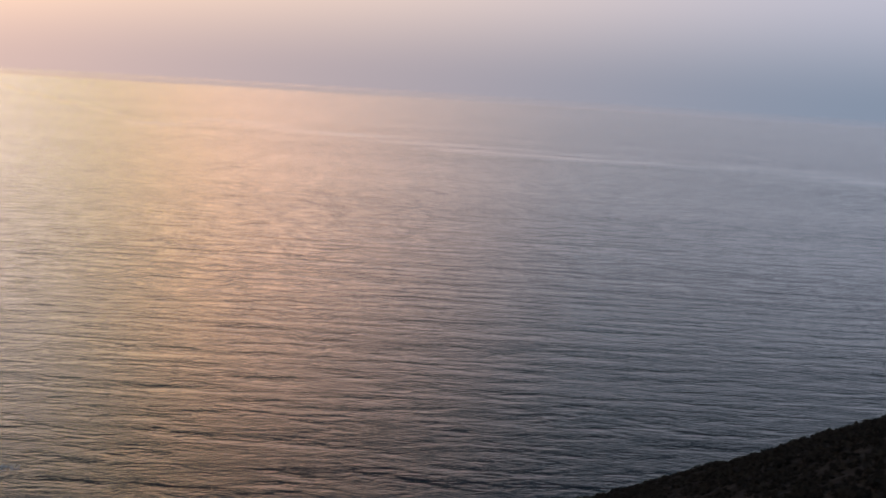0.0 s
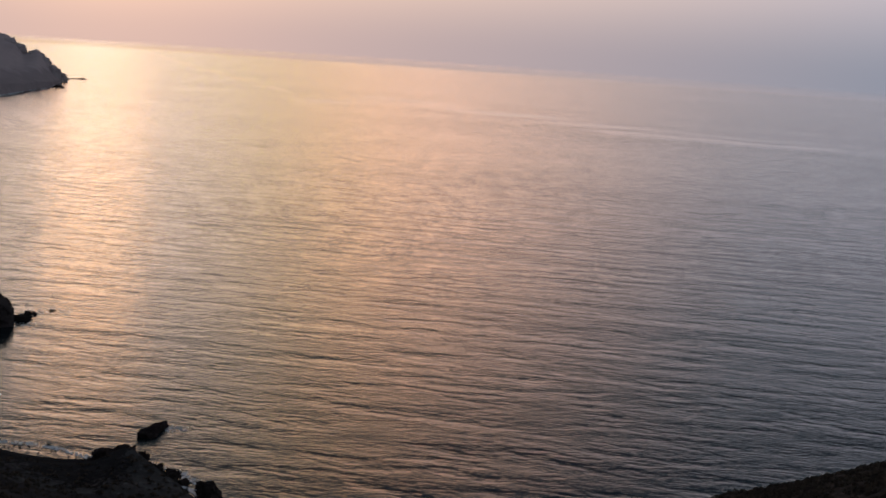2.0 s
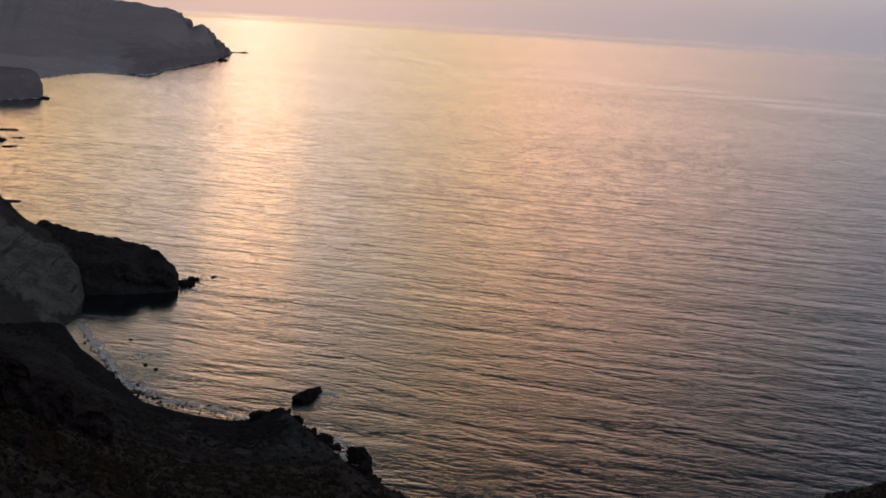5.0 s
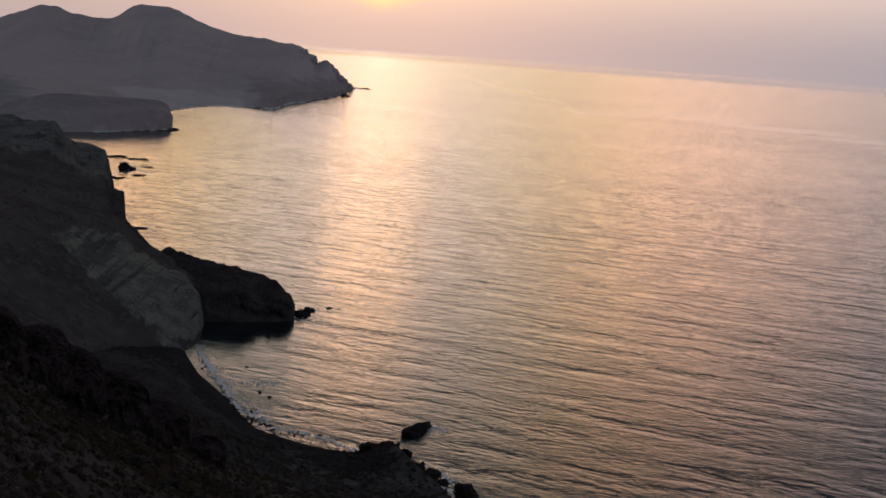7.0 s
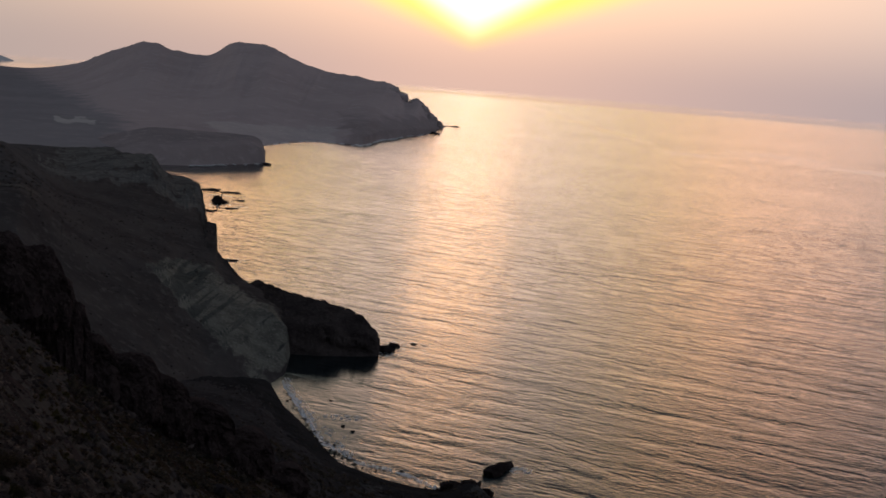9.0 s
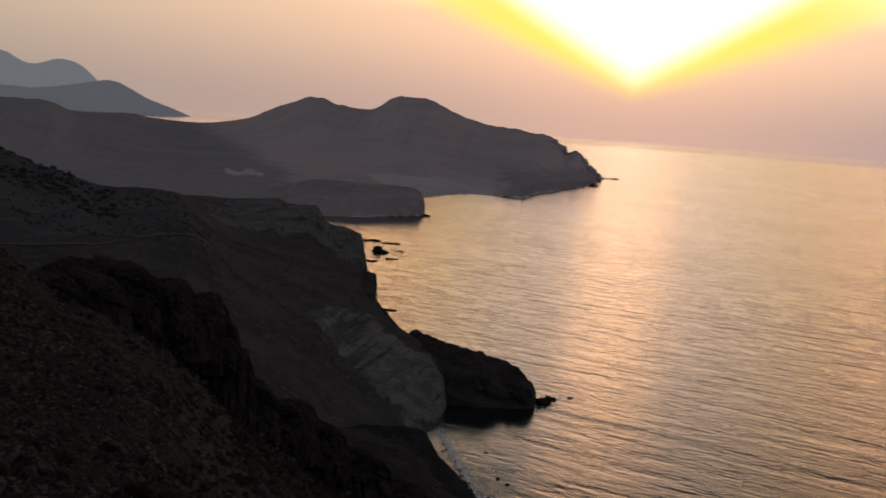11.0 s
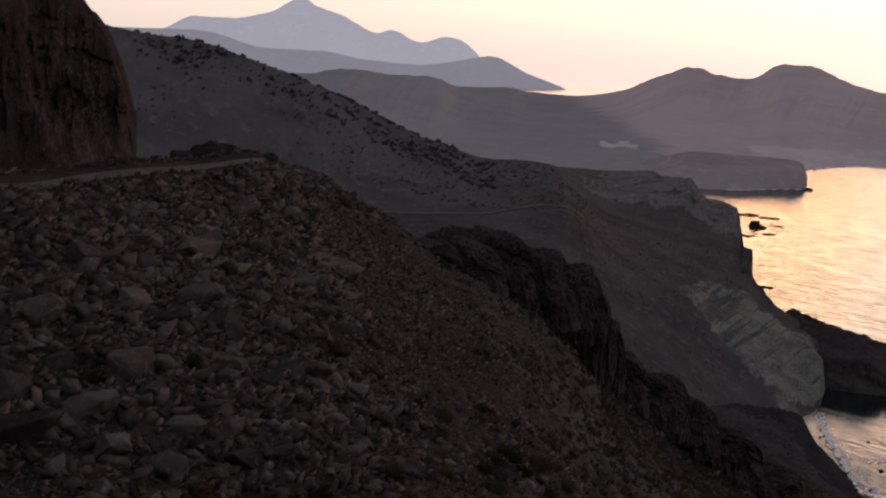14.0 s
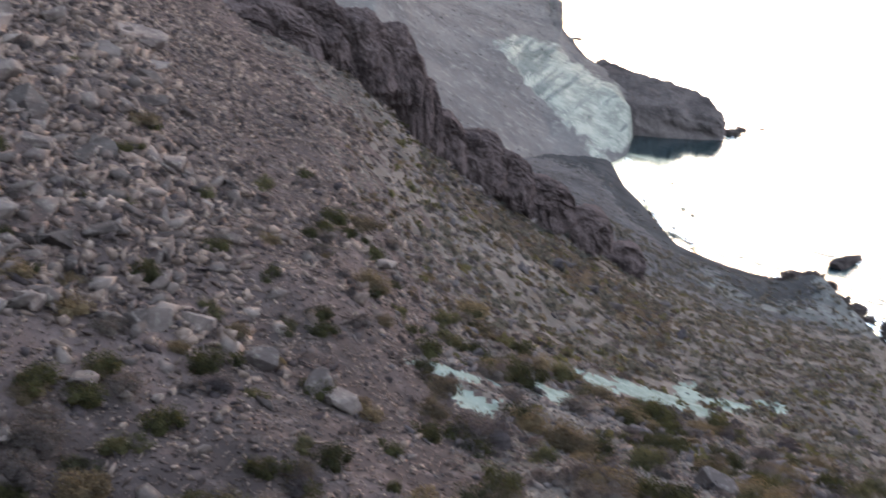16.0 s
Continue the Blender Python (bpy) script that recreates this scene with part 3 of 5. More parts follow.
def bay_fields(b, r, z, s, angle, w):
    within = lambda d, soft: 0.5 + d / soft
    upper = np.interp(b, [33, 33.5, 34.6, 36.2, 37.4, 39.0, 40.2], [-13.0, -12.9, -12.3, -11.5, -10.7, -10.3, -10.7])
    lower = np.interp(b, [33, 33.5, 34.8, 36.0, 37.4, 39.0, 40.2], [-15.2, -15.5, -15.6, -14.9, -13.7, -12.2, -11.0])
    edge = fbm(b * 2.0, angle * 2.0, 1.0, 4, 0.6)
    cliff_face = np.minimum(np.minimum(upper + w * 0.3 + edge * 0.4 - angle, angle - lower - w * 0.4 - edge * 0.5), 40.0 + edge - b)
    tongue = np.minimum(np.minimum(b - 33.2, 35.4 - b), 0.45 - np.abs(angle + 16.3 - (b - 34.3) * 0.9 + w * 0.4))
    u = b * 0.9 + angle * 1.1
    gully = fbm(u * 5.0 + 3, angle * 0.9 - b * 0.3, 1.0, 4, 0.6) - 0.30 + 0.13 * np.clip(b - 35.2, -1, 3)
    terrace = np.minimum(np.minimum((s - 3.25 - 0.3 * w) * 3, b - 37.6), np.minimum((45.0 + 2.5 * w - b) / 1.5, (w + 0.3) * 2))
    scrub = np.minimum((b - 45.2 - 2.0 * w) / 1.5, (s - 2.0 - 0.3 * w) * 3)
    pale = np.maximum(within(cliff_face, 0.7), 0.8 * within(tongue, 0.6))
    return {"pale": pale, "gully": np.minimum(pale, within(gully, 0.35)), "terrace": within(terrace, 0.8), "scrub": within(scrub, 0.8)}


land("bay_coast", bay, 0.025, (40, 24, 40, 16, 12), [BAY_GROUND], "bare grey coastal slopes with pale cliffs and a dark scrubby ridge", "coast", fields=bay_fields)
land("far_road", bay, 0.05, (2, 24, 2, 2, 2), [ROAD], "thin pale dirt road across the far slope", "road", b0=45.4, b1=60, s0=1.36, s1=1.56, lift=0.2)

point_rough = rough_ground(1.9, 9, 6, 2.6, fade=2)


def ledges(xyz, s):
    """Rough rock with small ledges and notches."""
    p = point_rough(xyz, s)
    x, y, z = p[..., 0], p[..., 1], p[..., 2]
    n = fbm(x * 1.0 + 30, y + z * 2.0, 3.2, 4, 0.6, True)
    m = fbm(x + z * 3, y, 5.0, 4, 0.6)
    k = np.clip((z + 0.3) / 2, 0, 1) * np.clip((35.4 - np.degrees(np.arctan2(-x, y))) / 0.8, 0, 1)
    r = np.hypot(x, y)
    return np.stack([x * (1 + 1.6 * m * k / r), y * (1 + 1.6 * m * k / r), z + (1.2 * n - 0.3 + 0.7 * fbm(x * 1.0, y - 40, 2.6, 4, 0.65)) * k], -1)


promontory = Landform([
    (28.5, 306, -2, 308, 1, 313, 3, 318, 1.5, 322, -2), (28.75, 304, -2, 306, 4.5, 313, rise(313, -13.55), 320, 3, 328, -2), (30.0, 303, -2, 306, 7, 324, rise(324, -12.6), 335, 5, 345, -2), (31.8, 302, -2, 306, 8.2, 333, rise(333, -12.03), 345, 6, 360, -2),
    (33.5, 302, -2, 307, 7.6, 345, rise(345, -11.77), 360, 5, 375, -2), (34.8, 300, -1, 310, 6, 355, rise(355, -11.73), 375, 5, 395, -2), (35.5, 304, 0, 325, 4, 368, 3.0, 392, 2, 410, -2), (35.8, 305, 0, 330, 1, 380, 0.5, 405, 0, 421, -2)], ledges)
land("dark_promontory", promontory, 0.02, (18, 40, 12, 10), [POINT_ROCK], "rugged dark rock promontory jutting into the sea", "promontory")

# the hillside under the road, from the talus down to the beach, all round the eye
CENTRE = (-0.3, 78.4)
NEAR_ROAD = [
    (130, 3, 78.4, 12, 80, 30, 84, 60, 90, 100, 97, 150, 104, 190, 108), (90, 3, 78.0, 16, 74, 36, 73, 48, 76, 90, 84, 140, 70, 190, 50), (74, 3, 77.6, 22, 66.5, 36, 69.6, 50.5, 73.5, 58, 73.7, 110, 60, 180, 32),
    (68.5, 3, 77.4, 22, 66.0, 40, 69.9, 58.5, 73.3, 67, 73.5, 110, 56, 180, 30), (64.8, 3, 77.2, 22, 65.8, 43, 69.4, 66.5, 72.9, 75, 73.0, 110, 54, 180, 30), (62, 3, 77.2, 22, 65.6, 46, 68.6, 74, 72.7, 81, 72.9, 110, 52, 180, 30)]
TALUS = [
    (59, 3, 77.2, 22, 65.5, 48, 67.8, 80, rise(80, -5.9), 88, 68, 120, 46, 180, 29), (56.4, 3, 77.2, 22, 65.4, 52, 66.6, 85, rise(85, -7.4), 95, 64, 125, 42, 185, 27), (52, 3, 77.2, 22, 65.3, 55, 64.6, 92, rise(92, -10.0), 102, 58, 130, 40, 190, 26),
    (49, 3, 77.2, 22, 65.2, 58, 63.0, 97, rise(97, -11.3), 106, 54, 135, 38, 195, 25), (46, 3, 77.2, 22, 65.0, 60, 60.0, 103, rise(103, -13.6), 112, 48, 140, 34, 200, 23), (43.5, 3, 77.2, 22, 64.8, 62, 56.5, 109, rise(109, -15.7), 118, 43, 150, 30, 208, 20)]
BEACH = [
    (41, 3, 77.2, 22, 64.8, 65, 53, 116, rise(116, -17.3), 126, 38, 160, 26, 222, 14), (36.3, 3, 77.2, 22, 64.8, 72, 47, 134, rise(134, -19.5), 145, 28, 190, 15, 276, 1.5), (34.5, 3, 77.2, 22, 64.8, 74, 45, 142, rise(142, -20.5), 155, 26, 205, 10, 280, 0.5), (33, 3, 77.2, 22, 64.8, 76, 43.5, 150, rise(150, -21.1), 165, 20, 208, 7, 266, -2),
    (30, 3, 77.2, 22, 64.8, 78, 41, 163, rise(163, -21.8), 178, 11, 200, 5, 227, -2), (25.4, 3, 77.2, 22, 64.8, 80, 39, 174, 7.2, 186, 4.5, 198, 3, 216, -2)]
SHORE = [
    (23.2, 3, 77.2, 22, 64.6, 80, 38.5, 174, 6.5, 190, 4.5, 202, 4, 215, -2), (21, 3, 77.2, 22, 64.5, 80, 38, 174, 6, 184, 4, 192, 2.5, 201, -2), (17.5, 3, 77.2, 22, 64.3, 80, 37, 160, 8, 170, 4, 175, 1, 181, -2), (10, 3, 77.2, 22, 64, 70, 41, 120, 20, 150, 8, 160, 2, 166, -2), (-2, 3, 77.4, 22, 65, 65, 46, 112, 31, 140, 12, 155, 3, 165, -2), (-5.3, 3, 77.5, 22, 66, 65, 49, 108, rise(108, -22.0), 130, 16, 150, 4, 165, -2)]
SPUR = [
    (-8.3, 3, 77.5, 22, 67, 60, 54, 101, rise(101, -20.7), 120, 24, 150, 6, 170, -2), (-13.4, 3, 77.6, 22, 69, 55, 60, 91, rise(91, -19.0), 110, 32, 150, 10, 175, -2), (-20, 3, 77.8, 22, 71, 50, 65, 80, rise(80, -16.15), 100, 42, 150, 14, 185, -2),
    (-30, 3, 78, 20, 74, 42, 71, 70, 66, 95, 52, 150, 20, 190, -2), (-60, 3, 78.4, 16, 79, 36, 80, 60, 82, 100, 78, 150, 60, 190, 40), (-145, 3, 78.4, 12, 80.5, 30, 85, 60, 92, 100, 100, 150, 107, 190, 110), (-230, 3, 78.4, 12, 80, 30, 84, 60, 90, 100, 97, 150, 104, 190, 108)]


def level_road(b, s):
    return np.where((b > 60.5) & (b < 95) & (s > 3.92) & (s < 5.08), 0.1, 1.0) * np.clip(s, 0, 1)


hill = Landform([(k[0], *CENTRE, *k[1:]) for k in NEAR_ROAD + TALUS + BEACH + SHORE + SPUR], rough_ground(0.55, 5, 6, fade=2, calm=level_road))


# patches of white earth: bearing, angle, half widths, slant
WHITE_PATCHES = [(41.6, -27.25, 2.0, 0.16, -0.19), (40.3, -28.7, 1.15, 0.38, -0.25), (37.0, -27.6, 0.4, 0.2, -0.2), (35.6, -28.1, 1.0, 0.26, -0.2), (31.3, -27.45, 3.2, 0.30, -0.15), (28.8, -27.2, 0.5, 0.45, 0.0), (26.5, -27.45, 0.85, 0.24, -0.05), (24.2, -27.1, 0.6, 0.16, 0.0)]


def white_patch(b, angle, w=0.0, grow=1.0):
    best = 9.0
    for b0, a0, db, da, slant in WHITE_PATCHES:
        best = np.minimum(best, ((b - b0) / (db * grow)) ** 2 + ((angle - a0 - slant * -(b - b0)) / (da * grow)) ** 2)
    return best < 1.0 + 1.5 * w


def hill_paint(b, r, z, s, angle, w):
    white = white_patch(b, angle, w, 1.45) & (b < 45)
    dry = (np.abs(angle + 20.3 + (38.0 - b) * 0.55 - w * 0.8) < 1.0) & (b > 30) & (b < 44) & (w > -0.2) & (r < 140)
    grey = (angle > -23.2 + w) & (r > 150) & (b < 40 + 4 * w) & (z < 26 + 8 * w)
    bright = grey & (b > 18) & (b < 29 + 2 * w) & (r > 176) & (z > 2.5) & (w > -0.25)
    sand = (z < 5.0 + 2.5 * w) & (b > 23 + w)
    low = (b < 43 + 5 * w + (angle + 24) * 0.5) | ((b < 52) & (r > np.interp(b, [36, 43, 46, 52], [110, 92, 88, 84]) + 10 * w))
    return np.where(white, 1, np.where(sand, 4, np.where(bright, 6, np.where(dry, 2, np.where(grey, 3, np.where(low, 5, 0))))))


hillside = land("hillside", hill, 0.09, (2, 10, 110, 140, 20, 24, 34), [SCREE, WHITE_EARTH, DRY_GRASS, BEACH_SOIL, DARK_SAND, LOW_SOIL, PALE_SOIL], "steep brown stony hillside between the dirt road and the sea", "hillside", hill_paint, b0=-40, b1=100)
land("hill_behind", hill, 1.0, (2, 8, 12, 16, 16, 16, 8), [SCREE], "brown hillside above the road", "hillside", b1=-40)
land("hill_above", hill, 1.0, (2, 8, 12, 16, 16, 16, 8), [SCREE], "brown hillside above the road", "hillside", b0=100)
land("road", hill, 0.25, (2, 2, 2, 2, 24, 2, 2), [ROAD], "pale winding dirt road along the hillside", "road", b0=61.6, b1=96, s0=4.08, s1=4.45, lift=0.07)


# ---------------------------------------------------------------- plants, rocks and water's edge
def leaf_matter(name, dark, light):
    """Small leaves, half of whose light shines through from behind."""
    m = bpy.data.materials.new(name)
    m.use_nodes = True
    g = Graph(m.node_tree)
    rnd = g.add("ShaderNodeNewGeometry").outputs["Random Per Island"]
    own = g.add("ShaderNodeObjectInfo").outputs["Random"]
    col = g.mix(1.0, g.mix(rnd, dark, light), g.mix(own, (0.7, 0.7, 0.75), (1.3, 1.25, 1.1)), "MULTIPLY")
    face, through_leaf, both = g.add("ShaderNodeBsdfDiffuse"), g.add("ShaderNodeBsdfTranslucent"), g.add("ShaderNodeMixShader")
    g.put(face.inputs["Color"], col)
    g.put(through_leaf.inputs["Color"], col)
    both.inputs[0].default_value = 0.5
    g.put(both.inputs[1], face.outputs[0])
    g.put(both.inputs[2], through_leaf.outputs[0])
    g.put(g.add("ShaderNodeOutputMaterial").inputs[0], both.outputs[0])
    return m


GREEN = leaf_matter("green_leaves", (0.0129, 0.01376, 0.0086), (0.04128, 0.03956, 0.02064))
OLIVE = leaf_matter("olive_leaves", (0.02408, 0.02322, 0.01419), (0.05676, 0.05332, 0.03096))
STRAW = leaf_matter("straw_leaves", (0.0419, 0.03254, 0.02191), (0.0903, 0.07265, 0.05056))
GREY = leaf_matter("grey_twigs", (0.03398, 0.02863, 0.02951), (0.07602, 0.06529, 0.06529))
DULL = leaf_matter("dull_scrub", (0.03223, 0.03096, 0.03053), (0.07601, 0.07182, 0.0652))
# paler and bluer than the dull scrub: haze over the ridge put into colour
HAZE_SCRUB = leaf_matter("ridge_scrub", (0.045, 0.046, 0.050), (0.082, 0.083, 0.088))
TWIG = earth("twig_bark", (0.03, 0.025, 0.02), (0.05, 0.04, 0.034), (0.07, 0.06, 0.05), 0.3, 0.3, 0.01)


def plain_mesh(name, verts, faces, mat):
    me = bpy.data.meshes.new(name)
    me.from_pydata([tuple(v) for v in verts], [], [tuple(f) for f in faces])
    me.materials.append(mat)
    me.update()
    return me


def tri_mesh(name, verts, tris, mat):
    """A mesh of triangles from arrays."""
    me = bpy.data.meshes.new(name)
    me.vertices.add(len(verts))
    me.vertices.foreach_set("co", np.asarray(verts, np.float32).reshape(-1))
    me.loops.add(tris.size)
    me.loops.foreach_set("vertex_index", tris.reshape(-1).astype(np.int32))
    me.polygons.add(len(tris))
    me.polygons.foreach_set("loop_start", np.arange(0, tris.size, 3, dtype=np.int32))
    me.update(calc_edges=True)
    me.materials.append(mat)
    return me


def stone_shape(rng, points=13):
    """An angular stone about 1 m long: hull of random points. Vertices and triangles."""
    bm = bmesh.new()
    aspect = np.array([1.1, rng.uniform(0.5, 0.95), rng.uniform(0.32, 0.7)])
    for _ in range(points):
        v = rng.normal(size=3)
        v = v / np.linalg.norm(v) * rng.uniform(0.36, 0.56) * aspect
        bm.verts.new(v)
    res = bmesh.ops.convex_hull(bm, input=bm.verts)
    bmesh.ops.delete(bm, geom=[g for g in res["geom_interior"] if isinstance(g, bmesh.types.BMVert)], context="VERTS")
    bmesh.ops.triangulate(bm, faces=bm.faces)
    bm.verts.index_update()
    out = np.array([v.co for v in bm.verts]), np.array([[v.index for v in f.verts] for f in bm.faces])
    bm.free()
    return out


rng = np.random.RandomState(11)
STONES = [stone_shape(rng, n) for n in (7, 8, 8, 9, 9, 10, 10, 11, 8, 9, 12, 7)]


def turned(rng, n, tip=0.6):
    """n random rotation matrices, tipped by up to tip radians."""
    a, b, c = rng.uniform(0, 6.283, n), rng.uniform(-tip, tip, n), rng.uniform(-tip, tip, n)
    ca, sa, cb, sb, cc, sc = np.cos(a), np.sin(a), np.cos(b), np.sin(b), np.cos(c), np.sin(c)
    z, o = np.zeros(n), np.ones(n)
    m = lambda rows: np.array(rows).transpose(2, 0, 1)
    return m([[ca, -sa, z], [sa, ca, z], [z, z, o]]) @ m([[cb, z, sb], [z, o, z], [-sb, z, cb]]) @ m([[o, z, z], [z, cc, -sc], [z, sc, cc]])


def strew(name, shapes, x, y, z, size, mat, label, category, rng, tip=0.6, stretch=None, parent=None):
    """Many small things joined into one mesh."""
    verts, tris, base = [], [], 0
    pick = rng.randint(0, len(shapes), len(x))
    rot = turned(rng, len(x), tip)
    for k, (v, f) in enumerate(shapes):
        i = np.where(pick == k)[0]
        p = np.einsum("nij,vj->nvi", rot[i], v) * size[i][:, None, None]
        p += np.stack([x[i], y[i], z[i]], -1)[:, None, :]
        verts.append(p.reshape(-1, 3))
        tris.append((f[None] + (np.arange(len(i)) * len(v))[:, None, None] + base).reshape(-1, 3))
        base += len(i) * len(v)
    ob = new(name, tri_mesh(name, np.concatenate(verts), np.concatenate(tris), mat))
    if parent:
        ob.parent = parent
    return tagged(ob, label, category, kind="stuff")


def meet(bearing, angle, form=None):
    """Where the line at that bearing and angle from the eye first meets the ground: distance and height."""
    r = np.geomspace(8, 400, 3000)
    z = (form or hill).heights(np.full(len(r), float(bearing)), r)
    k = int(np.argmax(z >= EYE + r * math.tan(radians(angle))))
    return float(r[k]), float(z[k])


def scatter(rng, n, b0, b1, r0, r1):
    b = rng.uniform(b0, b1, n)
    r = np.sqrt(rng.uniform(r0 ** 2, r1 ** 2, n))
    return b, r


# loose stones of the talus
b, r = scatter(rng, 100000, 17, 80, 13, 125)
packed_b, packed_r = scatter(rng, 8500, 53, 76, 30, 78)
b, r = np.concatenate([b, packed_b]), np.concatenate([r, packed_r])
x, y = plan(b, r)
z = hill.heights(b, r)
size = np.clip(np.exp(rng.normal(-1.5, 0.6, len(b))), 0.10, 1.05) * np.clip(0.7 + r / 120, 0.8, 1.5)
size[-len(packed_b):] = np.clip(np.exp(rng.normal(-0.75, 0.4, len(packed_b))), 0.25, 1.1)
size *= np.interp(r, [14, 26, 45], [0.58, 0.66, 1.0])
bands = fbm(x, y, 14, 3) + 0.25 * fbm(x, y, 4, 3)
chute = (b > 46) & (b < 57.5 + 6 * bands) & (r > 50 + 25 * bands)
size = np.where(chute, np.minimum(size, 0.6) * 0.85, size * np.interp(b, [50, 58], [1.0, 1.3])) * (1 + 0.35 * bands)
bench = (b > 60.5) & (r > np.interp(b, [60, 62, 64.8, 68.5, 74, 80], [79, 73.5, 66, 58, 50, 45]))
crest = np.interp(b, [17, 25, 33, 41, 46, 52, 56, 59, 62], [160, 170, 150, 114, 101, 92, 88, 84, 81])
keep = (~bench) & (r < crest) & (bands > -0.75 + rng.uniform(-0.5, 0.3, len(b))) & ((size > 0.17) | (r < 65))
low = (b < 40) & (r > 45)
keep &= ~low | (rng.rand(len(b)) < 0.22)
keep &= ~((b < 47) & (r > 58)) | (rng.rand(len(b)) < 0.3)
white_gap = white_patch(b, np.degrees(np.arctan2(z - EYE, r)), 0.0, 1.35)
keep &= ~(white_gap & (rng.rand(len(b)) < 0.9))
b, r, x, y, z, size = (a[keep] for a in (b, r, x, y, z, size))
order = np.argsort(-size / r)
single, rest = order[:300], order[300:]
mossy = [i for i in rest[:6000] if b[i] < 43 and r[i] > 24][:280]
rest = np.setdiff1d(rest, mossy)
lower = (b[rest] < 43 + 3 * rng.normal(size=len(rest))) & (r[rest] > 24)
for name, part_of, m, label in (("loose_stones", rest[~lower], STONE, "broken grey and reddish stones strewn over the slope"), ("lichen_stones", rest[lower], DULL_STONE, "dull grey stones among scrub on the lower slope")):
    strew(name, STONES, x[part_of], y[part_of], z[part_of] + size[part_of] * 0.06, size[part_of], m, label, "stones", rng, 0.7)
b2, r2 = scatter(rng, 52000, 17, 78, 15, 62)
x2, y2 = plan(b2, r2)
ok = (fbm(x2, y2, 9, 4) > -0.35 + rng.uniform(-0.5, 0.3, len(b2))) & (r2 < np.interp(b2, [60, 62, 64.8, 68.5, 74, 80], [79, 73.5, 66, 58, 50, 45]))
ok &= ~white_patch(b2, np.degrees(np.arctan2(hill.heights(b2, r2) - EYE, r2)), 0.0, 1.35)
CHIPS = [stone_shape(rng, 7) for _ in range(8)]
strew("gravel", CHIPS, x2[ok], y2[ok], hill.heights(b2[ok], r2[ok]) + 0.02, np.clip(np.exp(rng.normal(-2.0, 0.4, ok.sum())), 0.07, 0.3), STONE, "small stone chips and gravel covering the slope", "gravel", rng, 0.7)
ROCK_MESHES = [tri_mesh("rock", v, f, BOULDER) for v, f in STONES]
MOSSY_MESHES = [tri_mesh("lichen_rock", v, f, DULL_STONE) for v, f in STONES]
for i in [*single, *mossy]:
    o = new("lichen_rock", MOSSY_MESHES[rng.randint(len(STONES))]) if i in mossy else new("rock", ROCK_MESHES[rng.randint(len(STONES))])
    o.parent = hillside
    q = Euler((rng.uniform(-0.6, 0.6), rng.uniform(-0.6, 0.6), rng.uniform(0, 6.28)))
    o.matrix_basis = Matrix.LocRotScale((x[i], y[i], z[i] + size[i] * 0.08), q, (size[i] * 1.05,) * 3)


def crag(name, bearing, r, base, top, width, depth, seed, mat, label, category, columns=0.0, detail=4, rough=0.28, turn=None, taper=0.0, blocks=0.0):
    """One rugged rock mass standing at a bearing and distance, its top at that height; blocks parts it by cracks."""
    bm = bmesh.new()
    bmesh.ops.create_icosphere(bm, subdivisions=detail, radius=1.0)
    off = Vector((seed * 7.3, seed * 3.1, seed * 1.7))
    tall = top - base
    for v in bm.verts:
        p = v.co.copy()
        box = Vector([math.copysign(abs(c) ** 0.75, c) for c in p])
        q = Vector((p.x * width / 2, p.y * depth / 2, p.z * tall)) / (0.32 * max(width, depth, tall)) + off
        n = noise.fractal(q, 0.75, 2.1, 6) * rough
        flat = Vector((q.x * 1.8, q.y * 1.8, q.z * 0.35))
        n += columns * (noise.ridged_multi_fractal(flat, 1.0, 2.0, 4, 0.8, 1.6) - 1.0) * 0.25
        if blocks:
            d = noise.voronoi(Vector((q.x * 0.8, q.y * 0.8, q.z * 0.55)))[0]
            n += blocks * (min(d[1] - d[0], 0.35) - 0.2) + blocks * 0.5 * (noise.cell(q * 0.9) - 0.5)
        v.co = box * (1 + n)
        if taper:
            v.co.x *= 1 - taper * max(v.co.z, 0)
            v.co.y *= 1 - taper * max(v.co.z, 0)
    hi = max(v.co.z for v in bm.verts)
    for v in bm.verts:
        h = v.co.z / hi
        v.co = Vector((v.co.x * width / 2, v.co.y * depth / 2, max(h, -0.6) * tall))
    me = bpy.data.meshes.new(name)
    bm.to_mesh(me)
    bm.free()
    me.materials.append(mat)
    ob = new(name, me)
    px, py = plan(bearing, r)
    ob.matrix_basis = pose(float(px), float(py), base, 0, 0, bearing if turn is None else turn)
    return tagged(ob, label, category)


